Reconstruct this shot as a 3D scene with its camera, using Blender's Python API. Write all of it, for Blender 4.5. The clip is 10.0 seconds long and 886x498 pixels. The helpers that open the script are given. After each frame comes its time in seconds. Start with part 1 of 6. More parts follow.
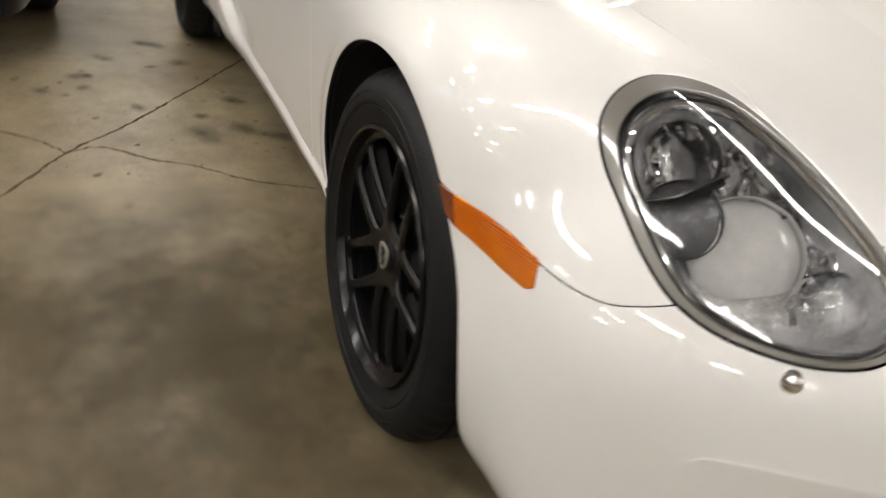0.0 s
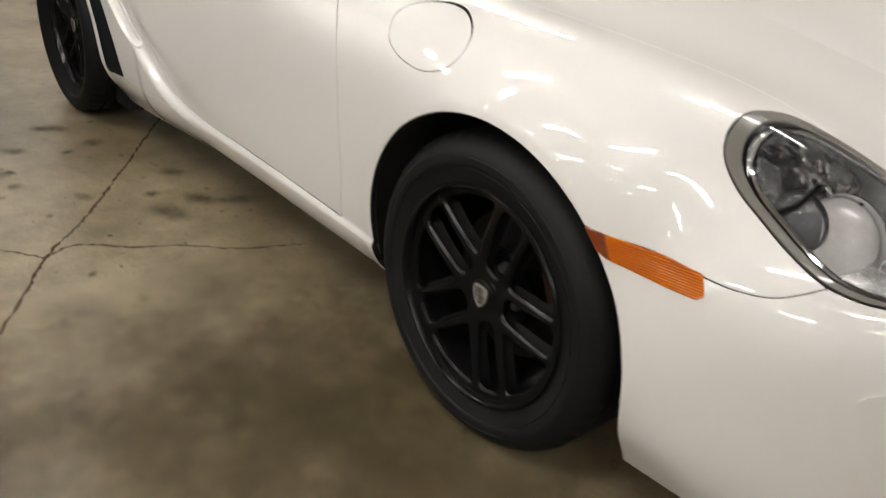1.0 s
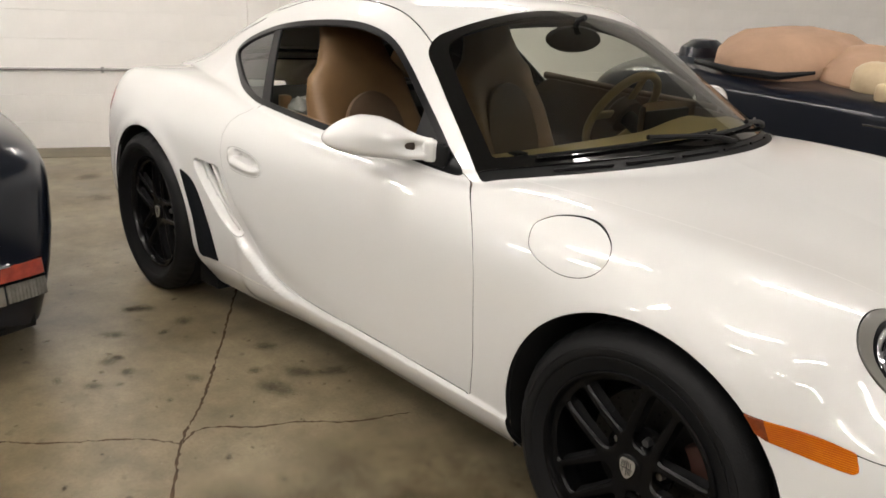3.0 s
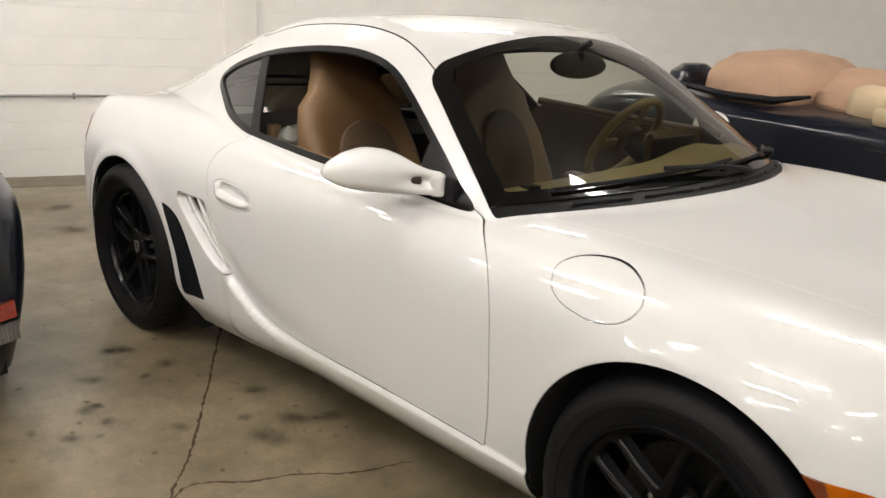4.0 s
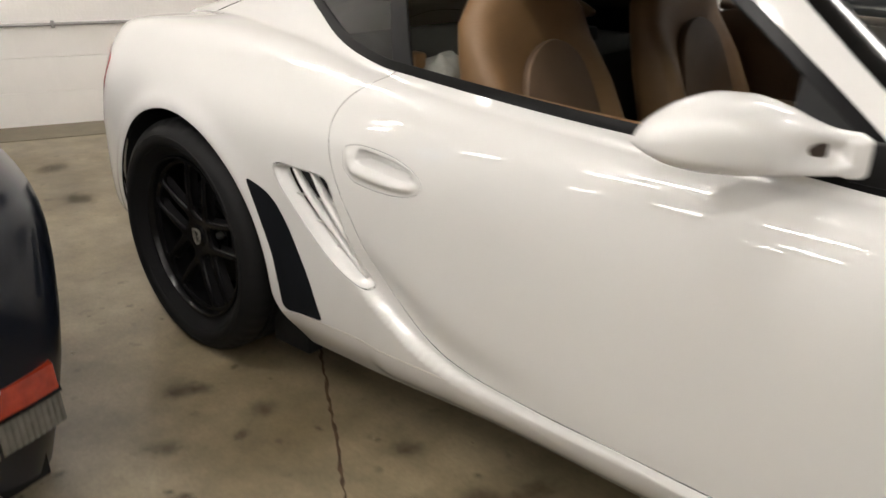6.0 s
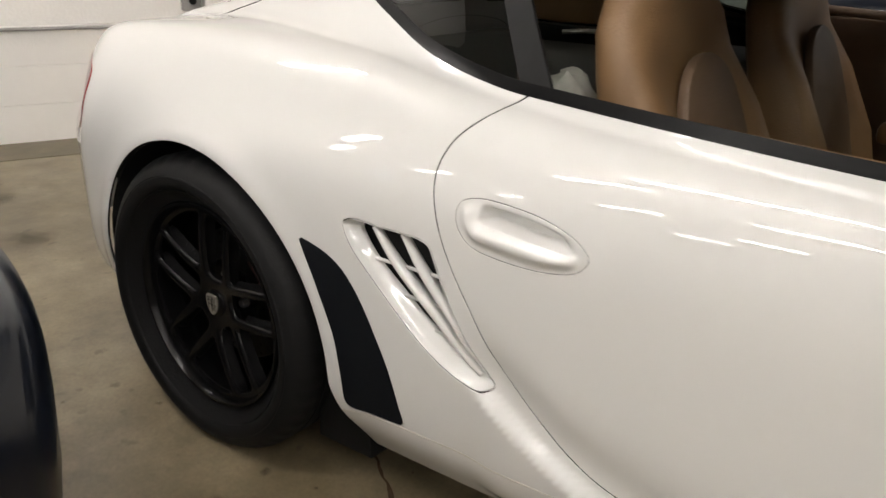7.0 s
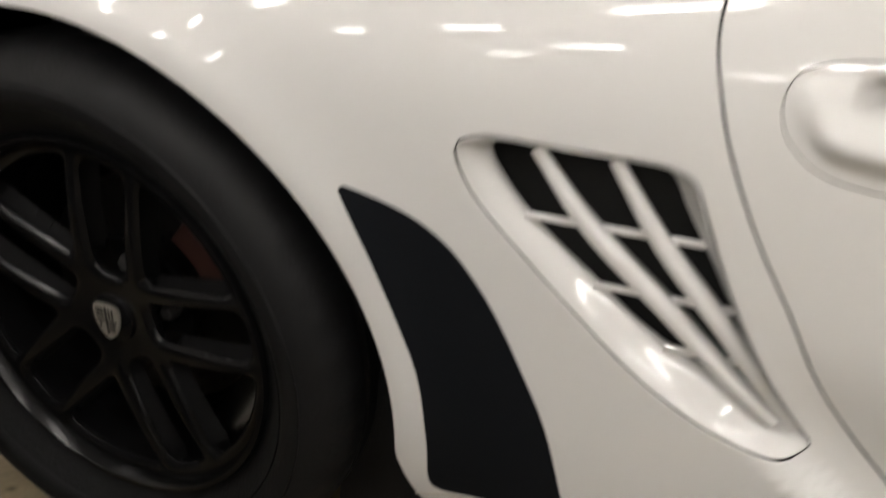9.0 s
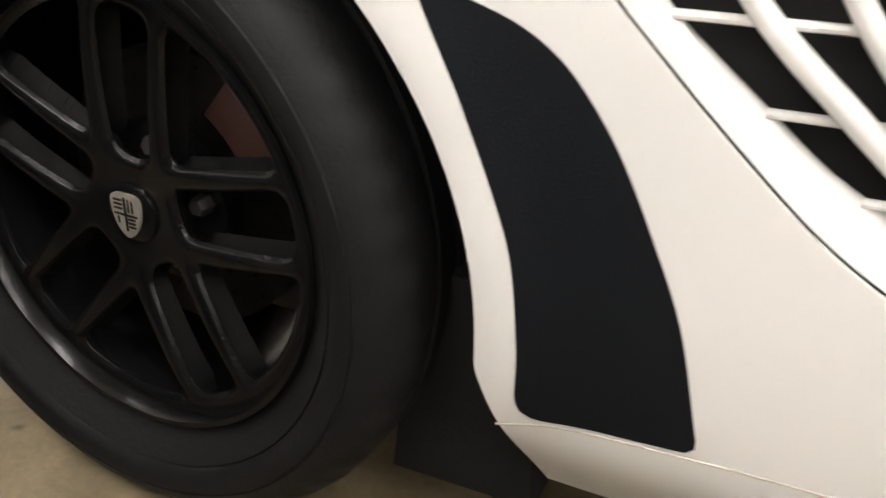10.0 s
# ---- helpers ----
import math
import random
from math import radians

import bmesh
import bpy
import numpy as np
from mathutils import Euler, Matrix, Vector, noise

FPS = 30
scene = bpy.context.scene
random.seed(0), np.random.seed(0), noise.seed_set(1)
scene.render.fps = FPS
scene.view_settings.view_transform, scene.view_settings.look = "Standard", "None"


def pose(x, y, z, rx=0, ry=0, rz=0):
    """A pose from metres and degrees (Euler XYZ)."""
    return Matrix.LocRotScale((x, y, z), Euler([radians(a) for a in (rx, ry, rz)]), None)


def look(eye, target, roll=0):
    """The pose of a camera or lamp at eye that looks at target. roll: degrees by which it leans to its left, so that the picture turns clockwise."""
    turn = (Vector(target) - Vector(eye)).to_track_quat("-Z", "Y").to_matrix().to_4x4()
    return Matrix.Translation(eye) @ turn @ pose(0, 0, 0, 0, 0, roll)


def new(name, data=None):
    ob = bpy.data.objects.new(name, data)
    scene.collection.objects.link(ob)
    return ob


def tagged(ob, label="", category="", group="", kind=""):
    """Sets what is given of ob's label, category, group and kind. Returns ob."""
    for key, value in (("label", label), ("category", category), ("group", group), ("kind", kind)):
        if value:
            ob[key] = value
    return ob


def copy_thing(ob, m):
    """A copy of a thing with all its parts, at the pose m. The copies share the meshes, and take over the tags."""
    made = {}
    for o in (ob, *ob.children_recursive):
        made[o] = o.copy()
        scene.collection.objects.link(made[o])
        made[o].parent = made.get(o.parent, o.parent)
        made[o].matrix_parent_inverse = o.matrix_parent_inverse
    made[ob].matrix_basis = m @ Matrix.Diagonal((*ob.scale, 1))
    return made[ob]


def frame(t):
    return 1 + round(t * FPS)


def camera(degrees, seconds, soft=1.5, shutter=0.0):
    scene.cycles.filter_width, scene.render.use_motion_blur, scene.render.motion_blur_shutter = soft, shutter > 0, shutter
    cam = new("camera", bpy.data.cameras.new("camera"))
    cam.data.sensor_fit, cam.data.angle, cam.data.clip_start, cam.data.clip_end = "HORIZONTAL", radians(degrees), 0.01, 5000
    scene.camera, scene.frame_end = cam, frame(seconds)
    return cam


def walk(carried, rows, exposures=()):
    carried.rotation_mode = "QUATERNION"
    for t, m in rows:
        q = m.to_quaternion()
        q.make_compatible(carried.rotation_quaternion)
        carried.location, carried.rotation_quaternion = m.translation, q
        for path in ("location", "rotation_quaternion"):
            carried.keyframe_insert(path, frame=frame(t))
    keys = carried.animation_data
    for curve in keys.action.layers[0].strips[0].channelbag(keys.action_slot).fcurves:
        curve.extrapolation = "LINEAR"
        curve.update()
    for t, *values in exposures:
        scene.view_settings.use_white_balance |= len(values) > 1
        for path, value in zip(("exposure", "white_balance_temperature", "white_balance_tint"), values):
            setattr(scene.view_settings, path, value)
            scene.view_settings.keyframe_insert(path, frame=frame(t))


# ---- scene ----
cam = camera(57.7, 10.0, shutter=0.5)
PATH = [
    (0, (1.129, -1.296, 1.028), (-0.431, -0.502, 0.060), 10.2),
    (0.5, (1.08, -1.607, 1.058), (-0.347, -0.56, 0.127), 6.4),
    (1, (0.974, -1.801, 1.112), (-0.363, -0.622, 0.206), 5.5),
    (1.5, (0.879, -1.951, 1.187), (-0.468, -0.741, 0.337), 3.9),
    (2, (0.847, -2.121, 1.278), (-0.534, -0.891, 0.517), 4.0),
    (2.5, (0.85, -2.209, 1.327), (-0.557, -0.962, 0.645), 3.1),
    (4, (0.666, -2.179, 1.326), (-0.69, -0.827, 0.749), 2.9),
    (4.5, (0.443, -2.08, 1.308), (-0.9, -0.718, 0.724), 2.4),
    (5, (0.164, -2.112, 1.250), (-1.115, -0.708, 0.620), 1.4),
    (5.5, (-0.110, -2.075, 1.190), (-1.333, -0.670, 0.460), 1.8),
    (6, (-0.452, -1.951, 1.186), (-1.706, -0.592, 0.425), 1.0),
    (7.5, (-1.263, -1.729, 1.09), (-2.309, -0.194, 0.35), 0.6),
    (8, (-1.48, -1.598, 1.085), (-2.358, -0.003, 0.257), -1.7),
    (8.5, (-1.68, -1.519, 1.048), (-2.203, 0.191, 0.152), 2.4),
    (9, (-1.743, -1.46, 0.866), (-2.414, 0.186, -0.05), 2.5),
    (9.5, (-1.756, -1.406, 0.725), (-2.501, 0.209, -0.189), 2.5),
    (10, (-1.812, -1.382, 0.672), (-2.591, 0.233, -0.215), 2.4),
]
walk(cam, [(t, look(eye, target, roll)) for t, eye, target, roll in PATH],
     [(0, -0.38), (1.0, -0.47), (2.5, -0.50), (5.0, -0.55), (6.0, -0.6), (7.5, -0.72), (8.5, -0.95), (9.0, -0.70), (9.5, -0.08), (10.0, 0.28)])

# ---------------------------------------------------------------- world and exposure
world = bpy.data.worlds.new("world")
scene.world = world
world.use_nodes = True
world.node_tree.nodes["Background"].inputs[0].default_value = (0.9, 0.95, 1.0, 1)
world.node_tree.nodes["Background"].inputs[1].default_value = 0.02
TUBE = 79.0  # strength of the fluorescent tubes

# ---------------------------------------------------------------- materials
def mat(name, color, rough=0.5, metal=0.0, coat=0.0, coat_rough=0.03, vary=0.0, scale=8.0, bump=0.0, bump_scale=60.0, emit=0.0, spec=0.5,
        trans=0.0, alpha=1.0, ior=1.5, rough_vary=0.0):
    m = bpy.data.materials.new(name)
    m.use_nodes = True
    nt = m.node_tree
    b = nt.nodes["Principled BSDF"]
    b.inputs["Base Color"].default_value = (*color, 1)
    b.inputs["Roughness"].default_value = rough
    b.inputs["Metallic"].default_value = metal
    b.inputs["Coat Weight"].default_value = coat
    b.inputs["Coat Roughness"].default_value = coat_rough
    b.inputs["Specular IOR Level"].default_value = spec
    b.inputs["Transmission Weight"].default_value = trans
    b.inputs["Alpha"].default_value = alpha
    b.inputs["IOR"].default_value = ior
    if emit:
        b.inputs["Emission Color"].default_value = (*color, 1)
        b.inputs["Emission Strength"].default_value = emit
    tc = nt.nodes.new("ShaderNodeTexCoord")
    if vary or rough_vary:
        n1 = nt.nodes.new("ShaderNodeTexNoise")
        n1.inputs["Scale"].default_value = scale
        n1.inputs["Detail"].default_value = 6
        n1.inputs["Roughness"].default_value = 0.65
        nt.links.new(tc.outputs["Object"], n1.inputs["Vector"])
        if vary:
            r = nt.nodes.new("ShaderNodeValToRGB")
            r.color_ramp.elements[0].position, r.color_ramp.elements[1].position = 0.3, 0.7
            r.color_ramp.elements[0].color = (*[c * (1 - vary) for c in color], 1)
            r.color_ramp.elements[1].color = (*[min(1, c * (1 + vary)) for c in color], 1)
            nt.links.new(n1.outputs["Fac"], r.inputs["Fac"])
            nt.links.new(r.outputs["Color"], b.inputs["Base Color"])
        if rough_vary:
            q = nt.nodes.new("ShaderNodeMapRange")
            q.inputs["To Min"].default_value = max(0.02, rough - rough_vary)
            q.inputs["To Max"].default_value = min(1, rough + rough_vary)
            nt.links.new(n1.outputs["Fac"], q.inputs["Value"])
            nt.links.new(q.outputs["Result"], b.inputs["Roughness"])
    if bump:
        n2 = nt.nodes.new("ShaderNodeTexNoise")
        n2.inputs["Scale"].default_value = bump_scale
        n2.inputs["Detail"].default_value = 4
        nt.links.new(tc.outputs["Object"], n2.inputs["Vector"])
        bp = nt.nodes.new("ShaderNodeBump")
        bp.inputs["Strength"].default_value = bump
        bp.inputs["Distance"].default_value = 0.003
        nt.links.new(n2.outputs["Fac"], bp.inputs["Height"])
        nt.links.new(bp.outputs["Normal"], b.inputs["Normal"])
    return m


PAINT = mat("white_paint", (0.69, 0.685, 0.67), rough=0.35, coat=1.0, coat_rough=0.02, vary=0.012, scale=2.0)
NAVY = mat("navy_paint", (0.003, 0.005, 0.011), rough=0.3, spec=0.25, coat=0.6, coat_rough=0.015)
RUBBER = mat("tyre_rubber", (0.0064, 0.0065, 0.0069), rough=0.6, spec=0.2, vary=0.25, scale=14, bump=0.25, bump_scale=180, rough_vary=0.1)
RIM = mat("black_rim_paint", (0.0047, 0.0047, 0.0050), rough=0.22, spec=0.20, vary=0.1, scale=6, rough_vary=0.04)
# darker, duller copy of the rim paint: shade on the spoke flanks
RIMSHADE = mat("shaded_rim_paint", (0.0034, 0.0034, 0.0036), rough=0.7, spec=0.12, vary=0.3, scale=20)
BLACK = mat("black_plastic", (0.006, 0.006, 0.0065), rough=0.5, spec=0.2, vary=0.2, scale=40)
GLOSS = mat("black_trim", (0.003, 0.003, 0.0035), rough=0.3, spec=0.14)
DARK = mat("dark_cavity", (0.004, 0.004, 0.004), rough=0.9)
FILM = mat("black_stone_guard_film", (0.004, 0.005, 0.007), spec=0.15, rough=0.7, bump=0.2, bump_scale=500)
PRINT = mat("black_glass_print", (0.003, 0.003, 0.003), rough=0.04, spec=0.4)
CHROME = mat("chrome", (0.75, 0.75, 0.76), rough=0.08, metal=1.0)
ALLOY = mat("cast_metal", (0.35, 0.34, 0.33), rough=0.4, metal=1.0, vary=0.2, scale=30)
RUSTRED = mat("red_brown_lens", (0.16, 0.030, 0.006), rough=0.15, coat=0.3, vary=0.4, scale=50)
AMBER = mat("amber_lens", (0.58, 0.140, 0.002), rough=0.16, vary=0.45, scale=70, coat=0.15, spec=0.2)
REDLENS = mat("red_lens", (0.24, 0.012, 0.010), rough=0.12, coat=1.0)
TAN = mat("tan_leather", (0.195, 0.113, 0.050), rough=0.5, vary=0.12, scale=6, bump=0.3, bump_scale=220)
TANDARK = mat("brown_trim", (0.105, 0.066, 0.038), rough=0.6, vary=0.15, scale=8, bump=0.3, bump_scale=200)
DASH = mat("tan_dashboard", (0.50, 0.37, 0.165), rough=0.6, vary=0.06, scale=5, bump=0.3, bump_scale=200)
COVER = mat("tan_canvas", (0.37, 0.235, 0.155), rough=0.9, vary=0.12, scale=5, bump=0.5, bump_scale=120)
CREAM = mat("cream_leather", (0.45, 0.35, 0.22), rough=0.55, vary=0.1, scale=9, bump=0.3, bump_scale=120)
BADGE = mat("silver_badge", (0.34, 0.32, 0.28), rough=0.35, metal=0.4, vary=0.2, scale=60)
SILVER = mat("grey_lamp_surround", (0.13, 0.125, 0.11), rough=0.35, coat=0.5)


def glass_material(name, tint, rough=0.0):
    m = bpy.data.materials.new(name)
    m.use_nodes = True
    nt = m.node_tree
    nt.nodes.remove(nt.nodes["Principled BSDF"])
    out = nt.nodes["Material Output"]
    tr = nt.nodes.new("ShaderNodeBsdfTransparent")
    tr.inputs[0].default_value = (*tint, 1)
    gl = nt.nodes.new("ShaderNodeBsdfGlossy")
    gl.inputs["Roughness"].default_value = rough
    fr = nt.nodes.new("ShaderNodeFresnel")
    fr.inputs[0].default_value = 1.5
    mx = nt.nodes.new("ShaderNodeMixShader")
    nt.links.new(fr.outputs[0], mx.inputs[0])
    nt.links.new(tr.outputs[0], mx.inputs[1])
    nt.links.new(gl.outputs[0], mx.inputs[2])
    nt.links.new(mx.outputs[0], out.inputs["Surface"])
    return m


GLASS = glass_material("tinted_glass", (0.60, 0.63, 0.56))
DARKGLASS = glass_material("dark_tinted_glass", (0.13, 0.16, 0.15))
LENS = glass_material("clear_lens", (0.97, 0.97, 0.97))


def ribbed(m, scale, strength):
    """Adds moulded ribs and a mottled glow of colour to a lens material."""
    nt = m.node_tree
    b = nt.nodes["Principled BSDF"]
    tc = nt.nodes.new("ShaderNodeTexCoord")
    w = nt.nodes.new("ShaderNodeTexWave")
    w.wave_type, w.bands_direction = "BANDS", "Z"
    w.inputs["Scale"].default_value = scale
    w.inputs["Distortion"].default_value = 0.15
    nt.links.new(tc.outputs["Object"], w.inputs["Vector"])
    bp = nt.nodes.new("ShaderNodeBump")
    bp.inputs["Strength"].default_value, bp.inputs["Distance"].default_value = strength, 0.002
    nt.links.new(w.outputs["Fac"], bp.inputs["Height"])
    nt.links.new(bp.outputs["Normal"], b.inputs["Normal"])
    n = nt.nodes.new("ShaderNodeTexNoise")
    n.inputs["Scale"].default_value = 22
    nt.links.new(tc.outputs["Object"], n.inputs["Vector"])
    mx = nt.nodes.new("ShaderNodeMix")
    mx.data_type, mx.blend_type = "RGBA", "MIX"
    c = b.inputs["Base Color"].default_value
    mx.inputs["A"].default_value = (c[0] * 0.62, c[1] * 0.42, c[2] * 0.5, 1)
    mx.inputs["B"].default_value = (min(1, c[0] * 1.15), c[1] * 1.7, c[2] * 2, 1)
    ad = nt.nodes.new("ShaderNodeMath")
    ad.operation = "MULTIPLY"
    nt.links.new(n.outputs["Fac"], ad.inputs[0])
    nt.links.new(w.outputs["Fac"], ad.inputs[1])
    nt.links.new(ad.outputs[0], mx.inputs["Factor"])
    nt.links.new(mx.outputs["Result"], b.inputs["Base Color"])


def ribs(m, scale, strength):
    """Upright ribs moulded into a lens."""
    nt = m.node_tree
    tc = nt.nodes.new("ShaderNodeTexCoord")
    w = nt.nodes.new("ShaderNodeTexWave")
    w.wave_type, w.bands_direction = "BANDS", "Y"
    w.inputs["Scale"].default_value = scale
    nt.links.new(tc.outputs["Object"], w.inputs["Vector"])
    bp = nt.nodes.new("ShaderNodeBump")
    bp.inputs["Strength"].default_value, bp.inputs["Distance"].default_value = strength, 0.004
    nt.links.new(w.outputs["Fac"], bp.inputs["Height"])
    nt.links.new(bp.outputs["Normal"], nt.nodes["Principled BSDF"].inputs["Normal"])


ribbed(AMBER, 80, 0.3)

# ---------------------------------------------------------------- geometry helpers
def pchip(xs, ys, q):
    """Monotone cubic through the points xs (rising), ys at q."""
    xs, ys, q = np.asarray(xs, float), np.asarray(ys, float), np.asarray(q, float)
    h, d = np.diff(xs), np.diff(ys) / np.diff(xs)
    m = np.zeros_like(ys)
    for i in range(1, len(xs) - 1):
        if d[i - 1] * d[i] > 0:
            w1, w2 = 2 * h[i] + h[i - 1], h[i] + 2 * h[i - 1]
            m[i] = (w1 + w2) / (w1 / d[i - 1] + w2 / d[i])
    m[0], m[-1] = d[0], d[-1]
    i = np.clip(np.searchsorted(xs, q) - 1, 0, len(xs) - 2)
    t = np.clip((q - xs[i]) / h[i], 0, 1)
    t2, t3 = t * t, t * t * t
    return (2 * t3 - 3 * t2 + 1) * ys[i] + (t3 - 2 * t2 + t) * h[i] * m[i] + (-2 * t3 + 3 * t2) * ys[i + 1] + (t3 - t2) * h[i] * m[i + 1]


def soften(a, passes, axis=0):
    """Averages neighbours along one axis; the ends stay."""
    a = np.moveaxis(np.array(a, float), axis, 0)
    for _ in range(passes):
        a[1:-1] = 0.25 * a[:-2] + 0.5 * a[1:-1] + 0.25 * a[2:]
    return np.moveaxis(a, 0, axis)


def smax(a, b, k):
    h = np.clip(0.5 + 0.5 * (a - b) / k, 0, 1)
    return b + (a - b) * h + k * h * (1 - h)


def smin(a, b, k):
    return -smax(-a, -b, k)


def bell(r):
    return np.exp(-r * r)


def sdf(P, poly):
    """Signed distance of the 2D points P to a closed polygon (negative inside)."""
    P, poly = np.asarray(P, float), np.asarray(poly, float)
    a, b = poly, np.roll(poly, -1, 0)
    lo, hi = poly.min(0) - 0.12, poly.max(0) + 0.12
    near = ((P > lo) & (P < hi)).all(1)
    out = np.full(len(P), 0.12)
    Q = P[near]
    if not len(Q):
        return out
    e = b - a
    w = Q[:, None] - a
    t = np.clip((w * e).sum(2) / np.maximum((e * e).sum(1), 1e-12), 0, 1)
    dd = w - e * t[..., None]
    dist = np.sqrt((dd * dd).sum(2)).min(1)
    c = (a[:, 1] > Q[:, None, 1]) != (b[:, 1] > Q[:, None, 1])
    xi = a[:, 0] + e[:, 0] * (Q[:, None, 1] - a[:, 1]) / np.where(e[:, 1] == 0, 1e-12, e[:, 1])
    inside = ((c & (Q[:, None, 0] < xi)).sum(1) % 2) == 1
    out[near] = np.where(inside, -dist, dist)
    return out


def smooth_loop(pts, n=10):
    """Closed Catmull-Rom curve through the points."""
    p = np.asarray(pts, float)
    out = []
    for i in range(len(p)):
        a, b, c, d = p[i - 1], p[i], p[(i + 1) % len(p)], p[(i + 2) % len(p)]
        for t in np.arange(n) / n:
            out.append(0.5 * (2 * b + (c - a) * t + (2 * a - 5 * b + 4 * c - d) * t * t + (3 * b - a - 3 * c + d) * t ** 3))
    return np.array(out)


def smooth_line(pts, n=10):
    """Open Catmull-Rom curve through the points."""
    p = np.asarray(pts, float)
    p = np.vstack([2 * p[0] - p[1], p, 2 * p[-1] - p[-2]])
    out = []
    for i in range(1, len(p) - 2):
        a, b, c, d = p[i - 1:i + 3]
        for t in np.arange(n) / n:
            out.append(0.5 * (2 * b + (c - a) * t + (2 * a - 5 * b + 4 * c - d) * t * t + (3 * b - a - 3 * c + d) * t ** 3))
    out.append(p[-2])
    return np.array(out)


def round_corners(pts, r, n=5):
    """Closed polygon with rounded corners; r: one radius or one for each corner."""
    p = np.asarray(pts, float)
    r = [r] * len(p) if np.isscalar(r) else r
    out = []
    for i in range(len(p)):
        a, b, c = p[i - 1], p[i], p[(i + 1) % len(p)]
        u, v = a - b, c - b
        k = min(r[i], 0.48 * np.linalg.norm(u), 0.48 * np.linalg.norm(v))
        s, e = b + u / np.linalg.norm(u) * k, b + v / np.linalg.norm(v) * k
        for t in np.linspace(0, 1, n):
            out.append((1 - t) ** 2 * s + 2 * t * (1 - t) * b + t * t * e)
    return np.array(out)


def inset(poly, d):
    """A closed outline moved inwards by d."""
    t = np.roll(poly, -1, 0) - np.roll(poly, 1, 0)
    n = np.stack([-t[:, 1], t[:, 0]], -1) / np.maximum(np.linalg.norm(t, axis=1, keepdims=True), 1e-9)
    area = np.sum(poly[:, 0] * np.roll(poly[:, 1], -1) - np.roll(poly[:, 0], -1) * poly[:, 1])
    return poly + n * d * (1 if area > 0 else -1)


class Skin:
    """A piece of surface: places V, normals N, faces F (rows padded with their last index)."""

    def __init__(self, V, N, F):
        self.V, self.N, self.F = V, N, F

    def compact(self):
        used = np.unique(self.F)
        back = np.full(len(self.V), -1)
        back[used] = np.arange(len(used))
        return Skin(self.V[used], self.N[used], back[self.F])

    def offset(self, d):
        return Skin(self.V + self.N * d, self.N, self.F)

    def flipped(self):
        return Skin(self.V * (1, -1, 1), self.N * (1, -1, 1), self.F[:, ::-1])


def keep(skin, d):
    """The part of a skin where the field d is negative, cut along d = 0."""
    V, N, F = skin.V, skin.N, skin.F
    fd = d[F]
    whole, cross = fd.max(1) <= 0, (fd.min(1) < 0) & (fd.max(1) > 0)
    newV, newN, made, faces = [], [], {}, []
    base = len(V)
    for f in F[cross]:
        loop = [int(f[0])]
        for i in f[1:]:
            if i != loop[-1]:
                loop.append(int(i))
        if loop[-1] == loop[0]:
            loop.pop()
        out = []
        for a, b in zip(loop, loop[1:] + loop[:1]):
            if d[a] <= 0:
                out.append(a)
            if (d[a] < 0 < d[b]) or (d[b] < 0 < d[a]):
                key = (min(a, b), max(a, b))
                if key not in made:
                    t = d[key[0]] / (d[key[0]] - d[key[1]])
                    made[key] = base + len(newV)
                    newV.append(V[key[0]] * (1 - t) + V[key[1]] * t)
                    newN.append(N[key[0]] * (1 - t) + N[key[1]] * t)
                out.append(made[key])
        if len(out) >= 3:
            faces.append((out + [out[-1]] * 8)[:8])
    A = F[whole]
    if A.shape[1] < 8:
        A = np.hstack([A] + [A[:, -1:]] * (8 - A.shape[1]))
    F2 = np.vstack([A, np.array(faces, int).reshape(-1, 8)])
    V2 = np.vstack([V, np.array(newV).reshape(-1, 3)])
    N2 = np.vstack([N, np.array(newN).reshape(-1, 3)])
    N2 = N2 / np.maximum(np.linalg.norm(N2, axis=1, keepdims=True), 1e-9)
    return Skin(V2, N2, F2).compact()


def cut_out(skin, field, gap=0.0):
    """Splits a skin along field(V) = 0 into (inside, outside), with a gap between."""
    d = field(skin.V)
    return keep(skin, d + gap), keep(skin, gap - d)


def loops_of(F):
    for f in F:
        loop = [int(f[0])]
        for i in f[1:]:
            if i != loop[-1]:
                loop.append(int(i))
        if len(loop) > 1 and loop[-1] == loop[0]:
            loop.pop()
        if len(set(loop)) >= 3:
            yield loop


